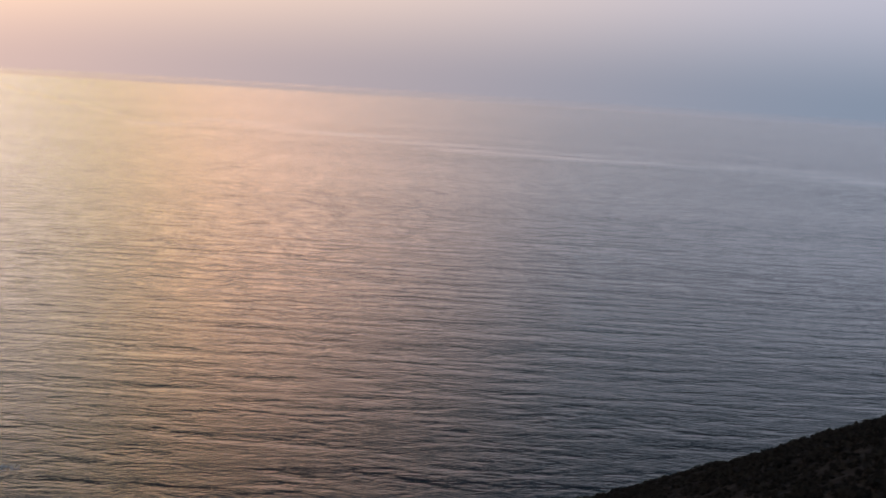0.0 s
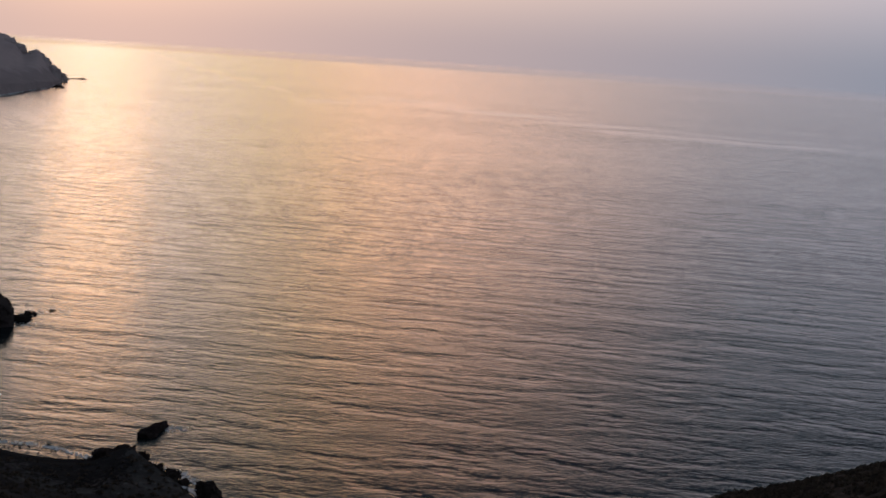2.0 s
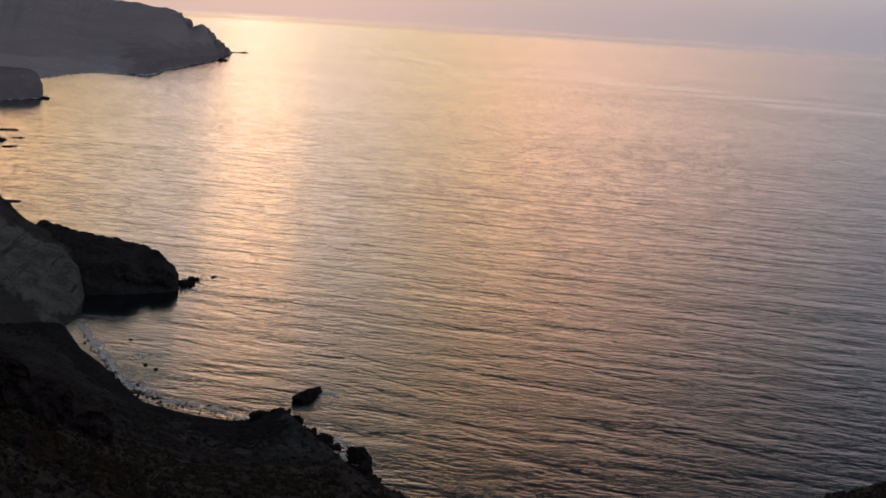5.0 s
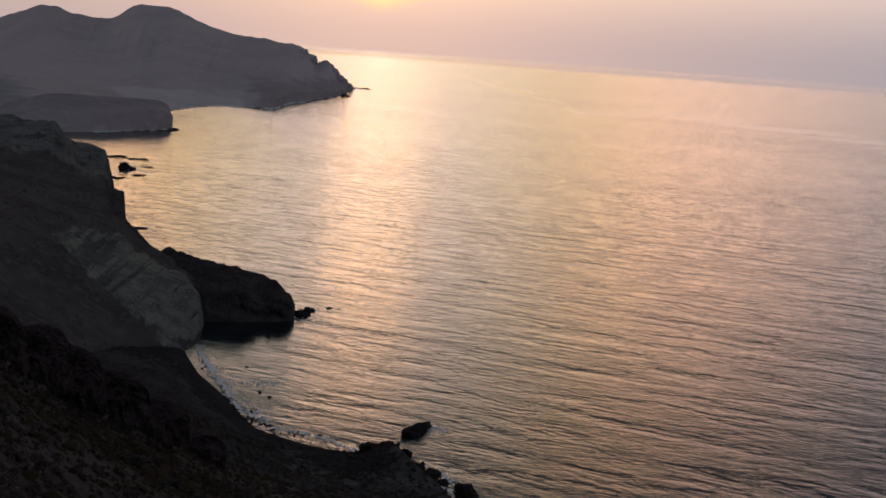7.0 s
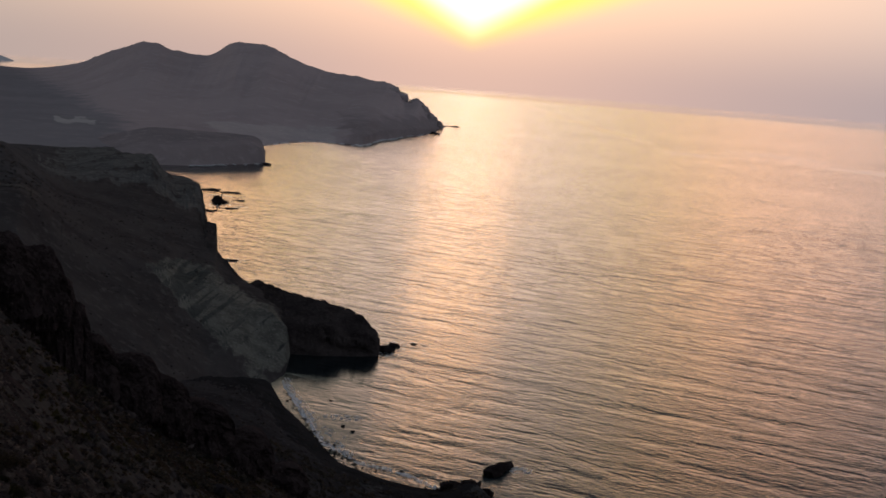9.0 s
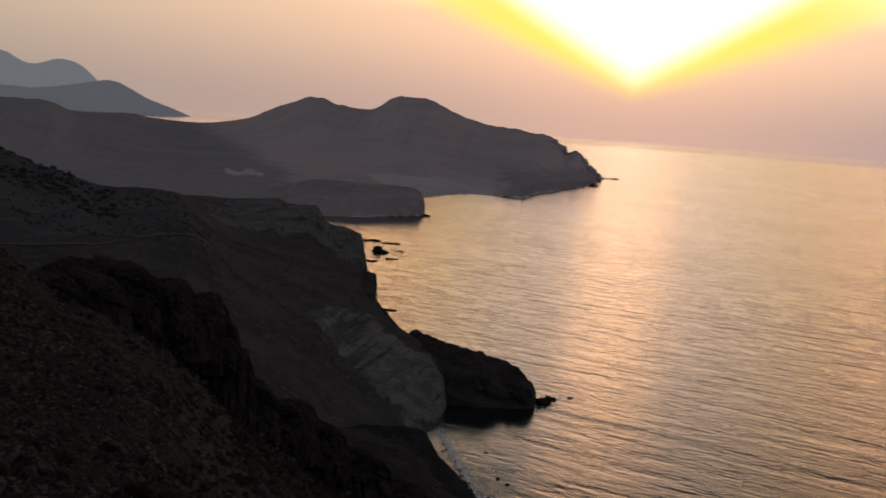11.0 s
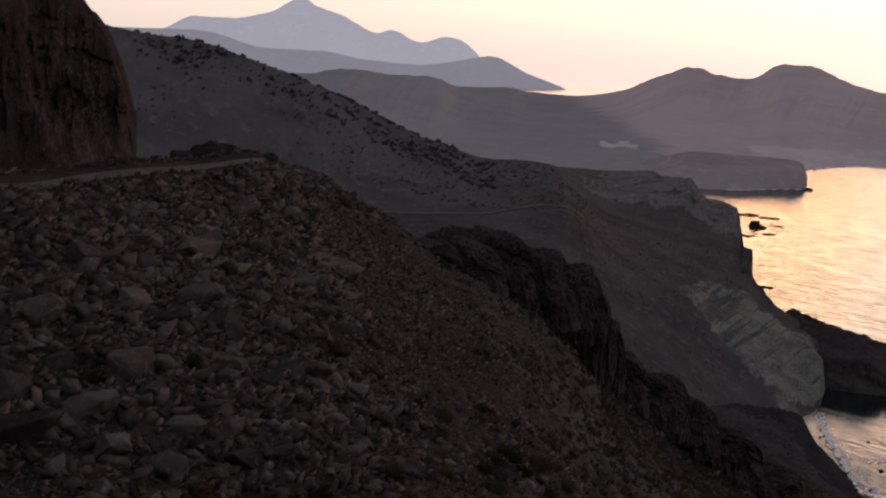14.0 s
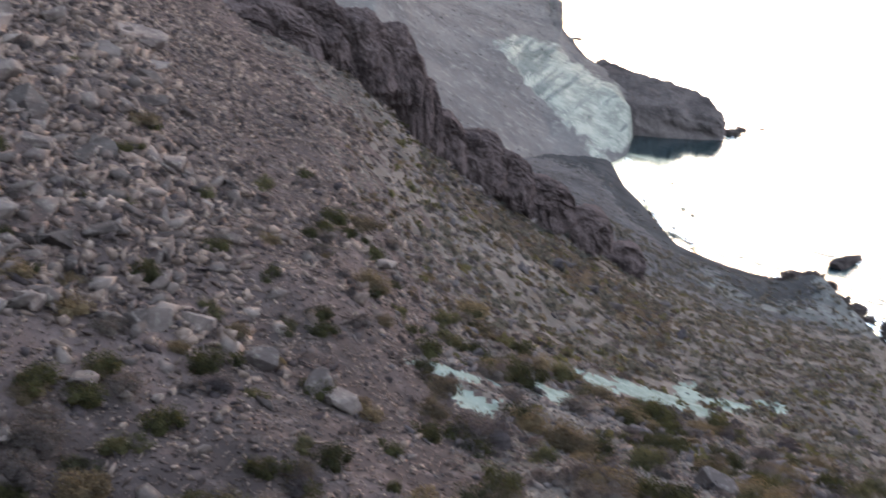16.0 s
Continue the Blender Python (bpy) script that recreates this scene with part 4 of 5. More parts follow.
def outcrop(bearing, r, base, top, width, depth, seed, mat, label, upright, turn):
    """A broken rock rib: a steep wall parted into columns and blocks of uneven height and depth, with cracks between them."""
    tall = top - base
    nu, nv = max(56, int(width * 9)), 84
    u, v = np.meshgrid(np.linspace(-1, 1, nu), np.linspace(0, 1, nv), indexing="ij")
    own = np.random.RandomState(seed + 900)
    o = own.uniform(0, 200, 6)
    close = (1 - np.abs(u) ** 4) ** 0.5
    across = np.interp(v, [0, 0.2, 0.45, 0.58, 0.76, 1], [-1, -0.86, -0.66, -0.3, 0.5, 1])
    up = np.interp(v, [0, 0.2, 0.45, 0.58, 0.76, 1], [0, 0.42, 0.86, 1.0, 0.88, 0])
    # cells: columns along the rib, courses up it
    rate = width * (1.1 if upright else 0.45)
    cu = u * rate + 0.7 * fbm(u * 3 + o[0], v * 4, 1.0, 3) + o[1]
    cv = v * (4 if upright else 9) + 0.9 * fbm(u * 4 + o[2], v * 3, 1.0, 3) + (0.35 * np.floor(cu) if upright else 0.0)
    cell = lambda p, q, k: value_noise(np.floor(p) * 1.0 + k, np.floor(q) * 1.0 + 3 * k)
    crown = 1.0 + (0.22 if upright else 0.03) * cell(cu, cu * 0, 3) + 0.20 * fbm(u * 1.4 + o[3], v * 1.5, 1.0, 4)
    push = 0.80 + 0.16 * cell(cu, cv, 7) + 0.10 * cell(cu * 2.3, cv * 1.7, 11) + 0.22 * fbm(u * width * 0.5 + o[4], v * 6, 1.0, 5, 0.6)
    if not upright:
        slant = u * width * 0.5 + v * 2.5
        push = 0.80 + 0.16 * cell(slant * 0.5 + o[1], cv, 7) + 0.50 * fbm(slant * 0.6 + o[4], v * 7 - u * 1.5, 1.0, 6, 0.62)
    push = push + 0.10 * fbm(u * width * 1.6 + o[5], v * 18, 1.0, 4, 0.6)
    edge = np.minimum(np.abs(cu - np.round(cu)), 0.6 * np.abs(cv - np.round(cv)) + (0.15 if upright else 0.0))
    push = push - (0.07 if upright else 0.0) * np.clip(1 - edge / 0.10, 0, 1)
    x = u * width / 2 * (0.9 + 0.1 * push) + 0.04 * fbm(u * 9, v * 9 + o[5], 1.0, 3)
    y = across * push * close * depth / 2
    z = up * close * crown * (0.86 + 0.2 * push)
    z = z / z.max() * tall - 1.4 * (1 - np.clip(up * 3, 0, 1))
    y += 0.22 * depth * np.clip(z / tall, 0, 1)
    ob = new("rock_outcrop", mesh_grid("rock_outcrop", np.stack([x, y, z], -1)[::-1], mat, False))
    px, py = plan(bearing, r)
    ob.matrix_basis = pose(float(px), float(py), base, 0, 0, turn)
    return tagged(ob, label, "outcrop", "outcrops along the slope")


# dark outcrops along the edge of the talus: bearing, distance, angle of the top and of the foot, width, depth, columns
EDGE_WAY = 10.0
for k, (b0, r0, a0, c0, w0, d0, col) in enumerate([
        (53.6, 88, -9.0, -10.4, 4.5, 3.6, 0), (52.0, 91, -8.6, -10.9, 6.0, 4.5, 0), (50.9, 94, -8.25, -10.6, 7.0, 5.0, 0), (48.8, 97, -9.15, -11.6, 7.5, 5.0, 0), (46.8, 100, -9.8, -12.2, 6.5, 5.0, 0), (45.1, 102, -11.2, -14.0, 5.0, 4.5, 0.16), (44.2, 104, -12.2, -14.7, 4.0, 4.0, 0.16),
        (43.4, 106, -14.0, -15.8, 4.6, 4.0, 0), (41.8, 109, -15.0, -16.6, 6.0, 4.5, 0), (40.2, 113, -16.0, -17.4, 6.0, 4.5, 0), (38.3, 119, -17.2, -18.5, 7.0, 5.0, 0), (36.0, 128, -18.6, -19.6, 7.0, 5.0, 0), (33.6, 141, -20.2, -21.0, 6.0, 5.0, 0)]):
    top, foot = rise(r0, a0), rise(r0, c0) - 1.2
    outcrop(b0, r0, foot, top, w0 * (1.3 if col else 1.6), d0 * 1.4, k + 1, OUTCROP, "dark upright columnar rock outcrop on the slope's edge" if col else "dark cracked rock outcrop on the slope's edge", col > 0, b0 + EDGE_WAY)


def block(name, bearing, r, z, width, seed, mat, label, flat=0.6):
    """A large broken stone with flat faces and slightly worn edges, half sunk at that spot."""
    own = np.random.RandomState(seed)
    bm = bmesh.new()
    for _ in range(15):
        v = own.uniform(-1, 1, 3)
        v = v / max(abs(v).max(), 1e-6) * own.uniform(0.75, 1.0)
        bm.verts.new(v * np.array([0.56, 0.40, 0.5 * flat]) * width)
    res = bmesh.ops.convex_hull(bm, input=bm.verts)
    bmesh.ops.delete(bm, geom=[g for g in res["geom_interior"] if isinstance(g, bmesh.types.BMVert)], context="VERTS")
    bmesh.ops.dissolve_limit(bm, angle_limit=radians(14), verts=bm.verts, edges=bm.edges)
    bmesh.ops.bevel(bm, geom=list(bm.edges), offset=width * 0.035, segments=2, affect="EDGES", profile=0.6, clamp_overlap=True)
    bmesh.ops.triangulate(bm, faces=bm.faces)
    bmesh.ops.subdivide_edges(bm, edges=bm.edges, cuts=2, use_grid_fill=True)
    for v in bm.verts:
        v.co += v.normal * noise.fractal(v.co * (3.0 / width) + Vector((seed, 0, 0)), 0.8, 2.0, 4) * width * 0.035
    me = bpy.data.meshes.new(name)
    bm.to_mesh(me)
    bm.free()
    me.materials.append(mat)
    ob = new(name, me)
    px, py = plan(bearing, r)
    ob.matrix_basis = pose(float(px), float(py), z, own.uniform(-25, 25), own.uniform(-25, 25), own.uniform(0, 360))
    return tagged(ob, label, "boulder")


# boulders on the slope: bearing, angle at which they sit, width, flatness
for k, (b0, a0, w0, f0) in enumerate([
        (64.6, -12.4, 2.6, 0.4), (63.6, -14.0, 1.5, 0.7), (65.0, -9.9, 1.7, 0.5), (67.8, -12.5, 1.3, 0.7), (68.2, -15.7, 1.4, 0.8), (64.3, -9.5, 1.3, 0.6), (61.2, -16.2, 0.9, 0.5), (63.8, -10.7, 1.2, 0.5), (65.2, -18.8, 1.2, 0.6), (62.6, -8.0, 2.2, 0.4), (63.5, -17.9, 0.9, 0.6), (59.9, -11.4, 1.5, 0.6),
        (57.3, -12.1, 1.3, 0.3), (57.7, -12.7, 1.2, 0.6), (58.0, -10.8, 2.4, 0.35), (66.9, -16.9, 1.0, 0.7), (63.2, -15.6, 1.0, 0.7), (70.1, -17.6, 1.5, 0.6), (73.0, -18.6, 1.8, 0.6), (74.2, -16.5, 1.6, 0.5), (72.0, -13.0, 1.5, 0.6), (70.2, -10.3, 1.6, 0.6), (67.5, -9.6, 1.4, 0.5), (61.7, -9.9, 1.4, 0.5),
        (52.7, -26.8, 1.0, 0.8), (62.3, -27.0, 1.0, 0.6), (55.9, -24.8, 0.9, 0.6), (49.3, -28.2, 1.0, 0.7), (48.1, -29.0, 0.8, 0.9), (58.4, -24.6, 1.2, 0.6), (56.6, -16.9, 1.2, 0.5), (57.6, -13.8, 1.1, 0.5), (60.0, -16.0, 1.2, 0.6), (67.6, -22.5, 1.1, 0.6), (46.0, -22.0, 1.0, 0.5), (62.8, -20.3, 1.0, 0.6),
        (60.5, -20.0, 0.9, 0.5), (66.2, -20.5, 1.1, 0.7), (69.0, -19.5, 1.3, 0.6), (64.0, -23.0, 0.9, 0.6), (71.5, -15.4, 1.3, 0.5)]):
    r0, z0 = meet(b0, a0)
    block("boulder", b0, r0, z0 + w0 * 0.06, w0 * 1.25, 40 + k, BOULDER, "large flat-sided slab of stone lying in the scree" if f0 < 0.5 else "large angular weathered boulder half sunk in the scree", f0)["group"] = "boulders on the slope"
for k, (b0, a0, w0, f0) in enumerate([(26.5, -31.5, 1.5, 0.7), (36.5, -21.6, 1.6, 0.8), (33.0, -23.5, 1.5, 0.8), (29.5, -24.5, 1.4, 0.8), (38.3, -21.9, 1.2, 0.7), (34.4, -22.7, 1.3, 0.8)]):
    r0, z0 = meet(b0, a0)
    block("boulder", b0, r0, z0 + w0 * 0.08, w0, 95 + k, DULL_STONE, "dull grey boulder standing among scrub", f0)["group"] = "boulders on the slope"
for k, (b0, r0, a0, w0, h0) in enumerate([(64.4, 88, -4.5, 2.8, 2.2), (63.5, 90, -4.6, 2.0, 1.8), (62.5, 86, -4.9, 1.2, 0.9), (61.3, 80, -5.0, 1.3, 1.2), (65.6, 84, -5.0, 1.8, 1.4), (66.6, 80, -5.3, 1.5, 1.0)]):
    top = rise(r0, a0)
    ob = crag("boulder", b0, r0, top - h0, top, w0, w0 * 0.8, 80 + k, DARK_ROCK, "dark rounded boulder beside the bend of the road", "boulder", 0.1, 3, 0.2)
    ob["group"] = "boulders by the road"


# the red-brown cliff above the road
def column_face(xyz, s):
    x, y, z = xyz[..., 0], xyz[..., 1], xyz[..., 2]
    bearing = np.degrees(np.arctan2(-x, y))
    r = np.hypot(x, y)
    steep = np.clip(s, 0, 1) * np.clip(4.2 - s, 0, 1)
    block = lambda size, tall, seed: value_noise(np.floor(bearing * size + 0.6 * fbm(z, bearing, 4, 2)) + seed, np.floor(z / tall + seed + 0.5 * fbm(bearing, z, 1.0, 2)) * 3.7)
    push = (0.5 * fbm(bearing * 0.6, z * 0.3, 1.2, 4, 0.6, True) + 1.5 * block(0.45, 3.4, 3.5) + 1.0 * block(1.0, 1.7, 9.5) + 0.5 * block(2.2, 0.8, 1.5) + 0.8 * fbm(bearing * 1.3 + 20, z * 0.4, 1.0, 5, 0.6) + 0.35 * fbm(bearing * 5.0, z * 1.1 + 3, 1.0, 4, 0.6)) * steep
    k = 1 + push / r
    return np.stack([x * k, y * k, z + 0.5 * fbm(x * 1.0, y, 3, 4) * np.clip(s - 2.5, 0, 1)], -1)


cliff = Landform([(b0, r0, 73.0, r0 + 0.5, 73 + (h0 - 73) * 0.35, r0 + 1.0, 73 + (h0 - 73) * 0.7, r0 + 2.0, h0, r0 + 8, h0 + 1.5, r0 + 30, 70) for b0, r0, h0 in [
    (67.75, 70.5, 73.4), (67.95, 70.2, 74.6), (68.3, 69.6, 76.8), (69.1, 68, 79.6), (69.9, 66.4, 80.8), (70.4, 65.6, 81.6), (71.2, 64, 82.1), (74, 59, 84.2), (80, 50, 88), (88, 44, 91), (100, 40, 94), (125, 36, 97)]], column_face)
land("rock_cliff", cliff, 0.05, (30, 50, 50, 12, 12), [RED_CLIFF], "sheer red-brown rock cliff with upright cracks above the road", "cliff")

b = rng.uniform(66.5, 84, 1500)
foot = np.interp(b, cliff.b, cliff.p[:, 0, 0])
edge = np.interp(b, [62, 64.8, 68.5, 74, 80, 90], [79, 73, 64.5, 56, 50, 47])
r = edge + (foot + 0.8 - edge) * rng.rand(1500) ** 0.6
x, y = plan(b, r)
strew("cliff_rubble", STONES, x, y, hill.heights(b, r) + 0.03, np.clip(np.exp(rng.normal(-1.5, 0.6, 1500)), 0.1, 1.0), STONE, "fallen stones between the cliff and the road", "stones", rng)


# shrubs
def shrub_shape(rng, leaves, leaf, flat):
    """A low bush about 1 m across: clumps of small leaves. Vertices and faces."""
    verts, faces = [], []
    tufts = [(rng.normal(0, 0.20), rng.normal(0, 0.20), rng.uniform(0.14, 0.34)) for _ in range(9)]
    for cx, cy, rad in tufts:
        n = len(verts)
        for k in range(6):
            a = k * math.pi / 3
            verts += [np.array([cx + math.cos(a) * rad * 0.55, cy + math.sin(a) * rad * 0.55, 0.0]), np.array([cx + math.cos(a + 0.5) * rad * 0.45, cy + math.sin(a + 0.5) * rad * 0.45, rad * flat * 0.6])]
        verts.append(np.array([cx, cy, 0.05 + rad * flat * 0.9]))
        for k in range(6):
            p, q = n + 2 * k, n + 2 * ((k + 1) % 6)
            faces += [(p, q, q + 1, p + 1), (p + 1, q + 1, n + 12)]
    for _ in range(leaves):
        cx, cy, rad = tufts[rng.randint(len(tufts))]
        d = rng.normal(size=3)
        d /= np.linalg.norm(d)
        d[2] = abs(d[2])
        c = np.array([cx, cy, 0.05]) + d * rad * rng.uniform(0.55, 1.05) * np.array([1, 1, flat * 1.6])
        u = rng.normal(size=3)
        u = (u / np.linalg.norm(u) + d * 0.5) * leaf * rng.uniform(0.6, 1.4)
        w = np.cross(u, rng.normal(size=3))
        w = w / (np.linalg.norm(w) + 1e-9) * leaf * 0.45
        n = len(verts)
        verts += [c - w * 0.4, c + u * 0.5 + w, c + u * 1.1, c + u * 0.5 - w]
        faces.append((n, n + 1, n + 2, n + 3))
    return verts, faces


def twig_shape(rng, count, flat):
    verts, faces = [], []
    for _ in range(count):
        a, t = rng.uniform(0, 6.28), rng.uniform(0.2, 0.45)
        tip = np.array([math.cos(a) * t, math.sin(a) * t, rng.uniform(0.25, 0.5) * flat])
        side = np.array([-math.sin(a), math.cos(a), 0]) * 0.012
        n = len(verts)
        verts += [side, -side, np.array([0, 0, 0.03]), tip]
        faces += [(n, n + 1, n + 3), (n + 1, n + 2, n + 3), (n + 2, n, n + 3)]
    return verts, faces


KINDS = [("dark green rounded shrub growing among stones", GREEN, 0.8, 0.055), ("olive green low shrub on the stony slope", OLIVE, 0.75, 0.05),
         ("dry straw-coloured tussock on the stony slope", STRAW, 0.7, 0.06), ("grey leafless thorny shrub among stones", GREY, 0.6, 0.045)]
shrubs = []
for label, mat, flat, leaf in KINDS:
    for v in range(3):
        holder = tagged(new("shrub"), label, "shrub", "shrubs on the slope")
        for name, shape, m in (("foliage", shrub_shape(rng, 2000, leaf * 0.55, flat), mat), ("stem", twig_shape(rng, 26, flat), TWIG)):
            new(name, plain_mesh(name, *shape, m)).parent = holder
        shrubs.append(holder)
placed = 0
used = set()
# noted shrubs: bearing, angle, kind, width
NOTED = [(58.4, -22.3, 0, 1.2), (55.5, -27.0, 0, 1.5), (49.0, -28.5, 0, 1.2), (46.5, -29.6, 2, 1.0), (43.0, -30.5, 0, 1.3), (58.0, -29.5, 0, 1.2), (60.0, -30.3, 1, 1.1), (62.6, -31.0, 1, 1.0), (61.8, -28.0, 0, 1.4), (64.5, -26.8, 0, 1.5), (33.5, -30.5, 0, 1.5), (30.5, -31.0, 1, 1.1),
         (40.5, -23.5, 0, 0.9), (38.5, -23.2, 1, 0.9), (52.0, -22.5, 1, 0.9), (50.0, -17.5, 0, 0.9), (46.5, -23.5, 0, 0.9), (54.0, -20.5, 3, 1.0), (64.5, -29.8, 3, 2.0), (66.0, -31.0, 3, 1.8)]
b, r = scatter(rng, 560, 19, 72, 16, 100)
spots = [(b0, *meet(b0, a0), k0, w0) for b0, a0, k0, w0 in NOTED]
near_b, near_r = scatter(rng, 190, 18, 72, 17, 52)
for b0, r0 in zip(np.concatenate([b, near_b]), np.concatenate([r, near_r])):
    want = 1.0 if r0 < 55 else 0.25
    if b0 > 50 and r0 > 40:
        want = 0.12
    if rng.rand() < want and r0 < np.interp(b0, [17, 33, 46, 62], [150, 140, 98, 70]):
        spots.append((b0, r0, hill.height(b0, r0), rng.choice(4, p=[0.33, 0.13, 0.2, 0.34]), min(2.2, float(np.exp(rng.normal(0.3 if b0 < 44 else 0.0, 0.3))))))
for b0, r0, z0, k0, w0 in spots[:len(NOTED)] + sorted(spots[len(NOTED):], key=lambda q: q[1])[:270]:
    if white_patch(b0, math.degrees(math.atan2(z0 - EYE, r0)), 0.0, 1.6):
        continue
    which = int(k0) * 3 + rng.randint(3)
    px, py = plan(b0, r0)
    m = pose(float(px), float(py), z0 - 0.03, rng.uniform(-8, 8), rng.uniform(-8, 8), rng.uniform(0, 360))
    if which in used:
        o = copy_thing(shrubs[which], m)
    else:
        o = shrubs[which]
        o.matrix_basis = m
        used.add(which)
    o.scale = (w0, w0, w0 * rng.uniform(0.8, 1.1))
for k, o in enumerate(shrubs):
    if k not in used:
        o.matrix_basis = pose(*[float(c) for c in plan(40.0 + k, 30.0)], hill.height(40.0 + k, 30.0))


def tuft_shape(rng, n):
    v, f = [], []
    for k in range(n):
        d = rng.normal(size=3)
        d[2] = abs(d[2]) * 0.8
        d /= np.linalg.norm(d)
        u = np.cross(d, rng.normal(size=3))
        u /= np.linalg.norm(u)
        c = d * rng.uniform(0.1, 0.45)
        v += [c - u * 0.22, c + u * 0.22, c + d * rng.uniform(0.15, 0.35)]
        f.append((3 * k, 3 * k + 1, 3 * k + 2))
    return np.array(v), np.array(f)


TUFTS = [tuft_shape(rng, 22) for _ in range(6)]
for name, form, n, area, lo, hi, mat, label in (
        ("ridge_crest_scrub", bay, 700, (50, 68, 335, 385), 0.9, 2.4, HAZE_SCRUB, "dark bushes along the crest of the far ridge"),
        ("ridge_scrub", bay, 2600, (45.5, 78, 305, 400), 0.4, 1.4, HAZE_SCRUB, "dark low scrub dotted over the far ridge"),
        ("slope_scrub", bay, 700, (37.5, 46, 240, 420), 0.3, 0.7, DULL, "sparse grey scrub on the bare bay slope"),
        ("spur_scrub", hill, 13000, (-34, 6, 22, 120), 0.3, 0.75, DULL, "dark scrub covering the spur above the sea"),
        ("hillside_scrub", hill, 2600, (15, 44, 50, 200), 0.4, 1.6, DULL, "dark scrub on the lower hillside"),
        ("dry_tufts", hill, 2000, (20, 48, 45, 150), 0.3, 0.8, STRAW, "dry straw tufts on the lower hillside"),
        ("beach_scrub", hill, 1500, (20, 41, 140, 250), 0.25, 0.7, DULL, "low dark scrub above the beach"),
        ("green_tufts", hill, 450, (17, 46, 35, 150), 0.4, 1.1, OLIVE, "olive green tufts on the lower hillside"),
        ("thorn_tufts", hill, 2400, (17, 60, 25, 150), 0.3, 0.9, GREY, "grey thorny tufts among the stones"),
        ("road_verge_scrub", hill, 260, (61, 80, 48, 80), 0.3, 0.8, GREY, "small dry scrub along the verge of the road")):
    b, r = scatter(rng, n, *area)
    if name == "road_verge_scrub":
        edge = np.interp(b, [61, 62, 64.8, 68.5, 74, 80], [75.5, 74, 66.5, 58.5, 50.5, 45])
        r = edge + np.where(rng.rand(n) < 0.5, rng.uniform(-1.5, 0.6, n), rng.uniform(6.0, 9.0, n))
    x, y = plan(b, r)
    z = form.heights(b, r)
    bare = white_patch(b, np.degrees(np.arctan2(z - EYE, r)), 0.0, 1.35) & (r < 80)
    ok = (fbm(x, y, 25, 3) > (-0.9 if name == "spur_scrub" else -0.45)) & (z > 2.5) & ~(bare & (rng.rand(n) < 0.9))
    strew(name, TUFTS, x[ok], y[ok], z[ok] - 0.05, np.clip(np.exp(rng.normal(math.log((lo * hi) ** 0.5), 0.3, ok.sum())), lo, hi), mat, label, "scrub", rng, 0.25)

# rocks in the sea: bearing, distance, top, width, depth
for k, (b0, r0, t0, w0, d0, what) in enumerate([
        (37.12, 615, 3.6, 6.5, 5.0, "small dark pointed islet off the cliffs"), (36.9, 612, 1.8, 9.0, 5.0, "small dark islet off the cliffs"), (36.45, 656, 0.7, 13, 8, "flat dark reef off the cliffs"), (37.35, 664, 0.9, 12, 8, "flat dark reef off the cliffs"),
        (36.4, 590, 0.7, 8, 5, "flat dark reef off the cliffs"), (37.4, 578, 0.8, 7, 5, "flat dark reef off the cliffs"), (36.05, 623, 0.5, 8, 3, "flat dark reef off the cliffs"), (28.15, 313, 1.6, 5, 4, "low dark rock at the promontory's end"), (27.75, 319, 0.8, 4, 3, "low dark rock at the promontory's end"),
        (26.7, 322, 0.3, 5, 2, "low dark rock awash in the sea"), (25.6, 1580, 1.5, 22, 10, "low dark reef at the headland's end"), (36.4, 440, 0.5, 7, 5, "low dark rock awash in the sea"), (34.8, 838, 1.6, 8, 6, "low dark rock at the cape's end"), (26.55, 1370, 3, 14, 10, "low dark reef at the headland's end"),
        (30.1, 243, 0.4, 1.6, 1.2, "low dark rock awash in the sea"), (29.6, 240, 0.4, 1.2, 1.0, "low dark rock awash in the sea"), (30.8, 262, 0.3, 1.4, 1.0, "low dark rock awash in the sea")]):
    crag("sea_rock", b0, r0, -0.6, t0, w0, d0, 120 + k, DARK_ROCK, what, "rock", 0.2, 4, 0.4, None, 0.12 if "pointed" in what else 0.0, 0.3)
crag("sea_rock", 21.75, 223, -0.8, 1.6, 3.7, 10.5, 119, DARK_ROCK, "dark wet rock standing alone in the sea", "rock", 0.3, 4, 0.32, -4)
for k, (b0, r0, t0, w0) in enumerate([(23.3, 205, 5.2, 5.0), (22.6, 203, 4.4, 4.0), (21.9, 199, 3.2, 3.5), (19.0, 190, 3.0, 3.4), (19.5, 193, 0.8, 1.1), (20.2, 195, 1.2, 1.6), (20.9, 197, 2.6, 3.0), (18.7, 184, 2.8, 3.0), (24.2, 206, 3.6, 4.0), (18.3, 180, 1.8, 3.0)]):
    crag("shore_rock", b0, r0, -0.6, t0 * 0.85, w0 * 1.25, w0 * 1.2, 160 + k, DARK_ROCK, "dark rugged boulder on the point at the water's edge", "rock", 0.0, 4, 0.30, None, 0.0, 0.22)["group"] = "rocks on the point"

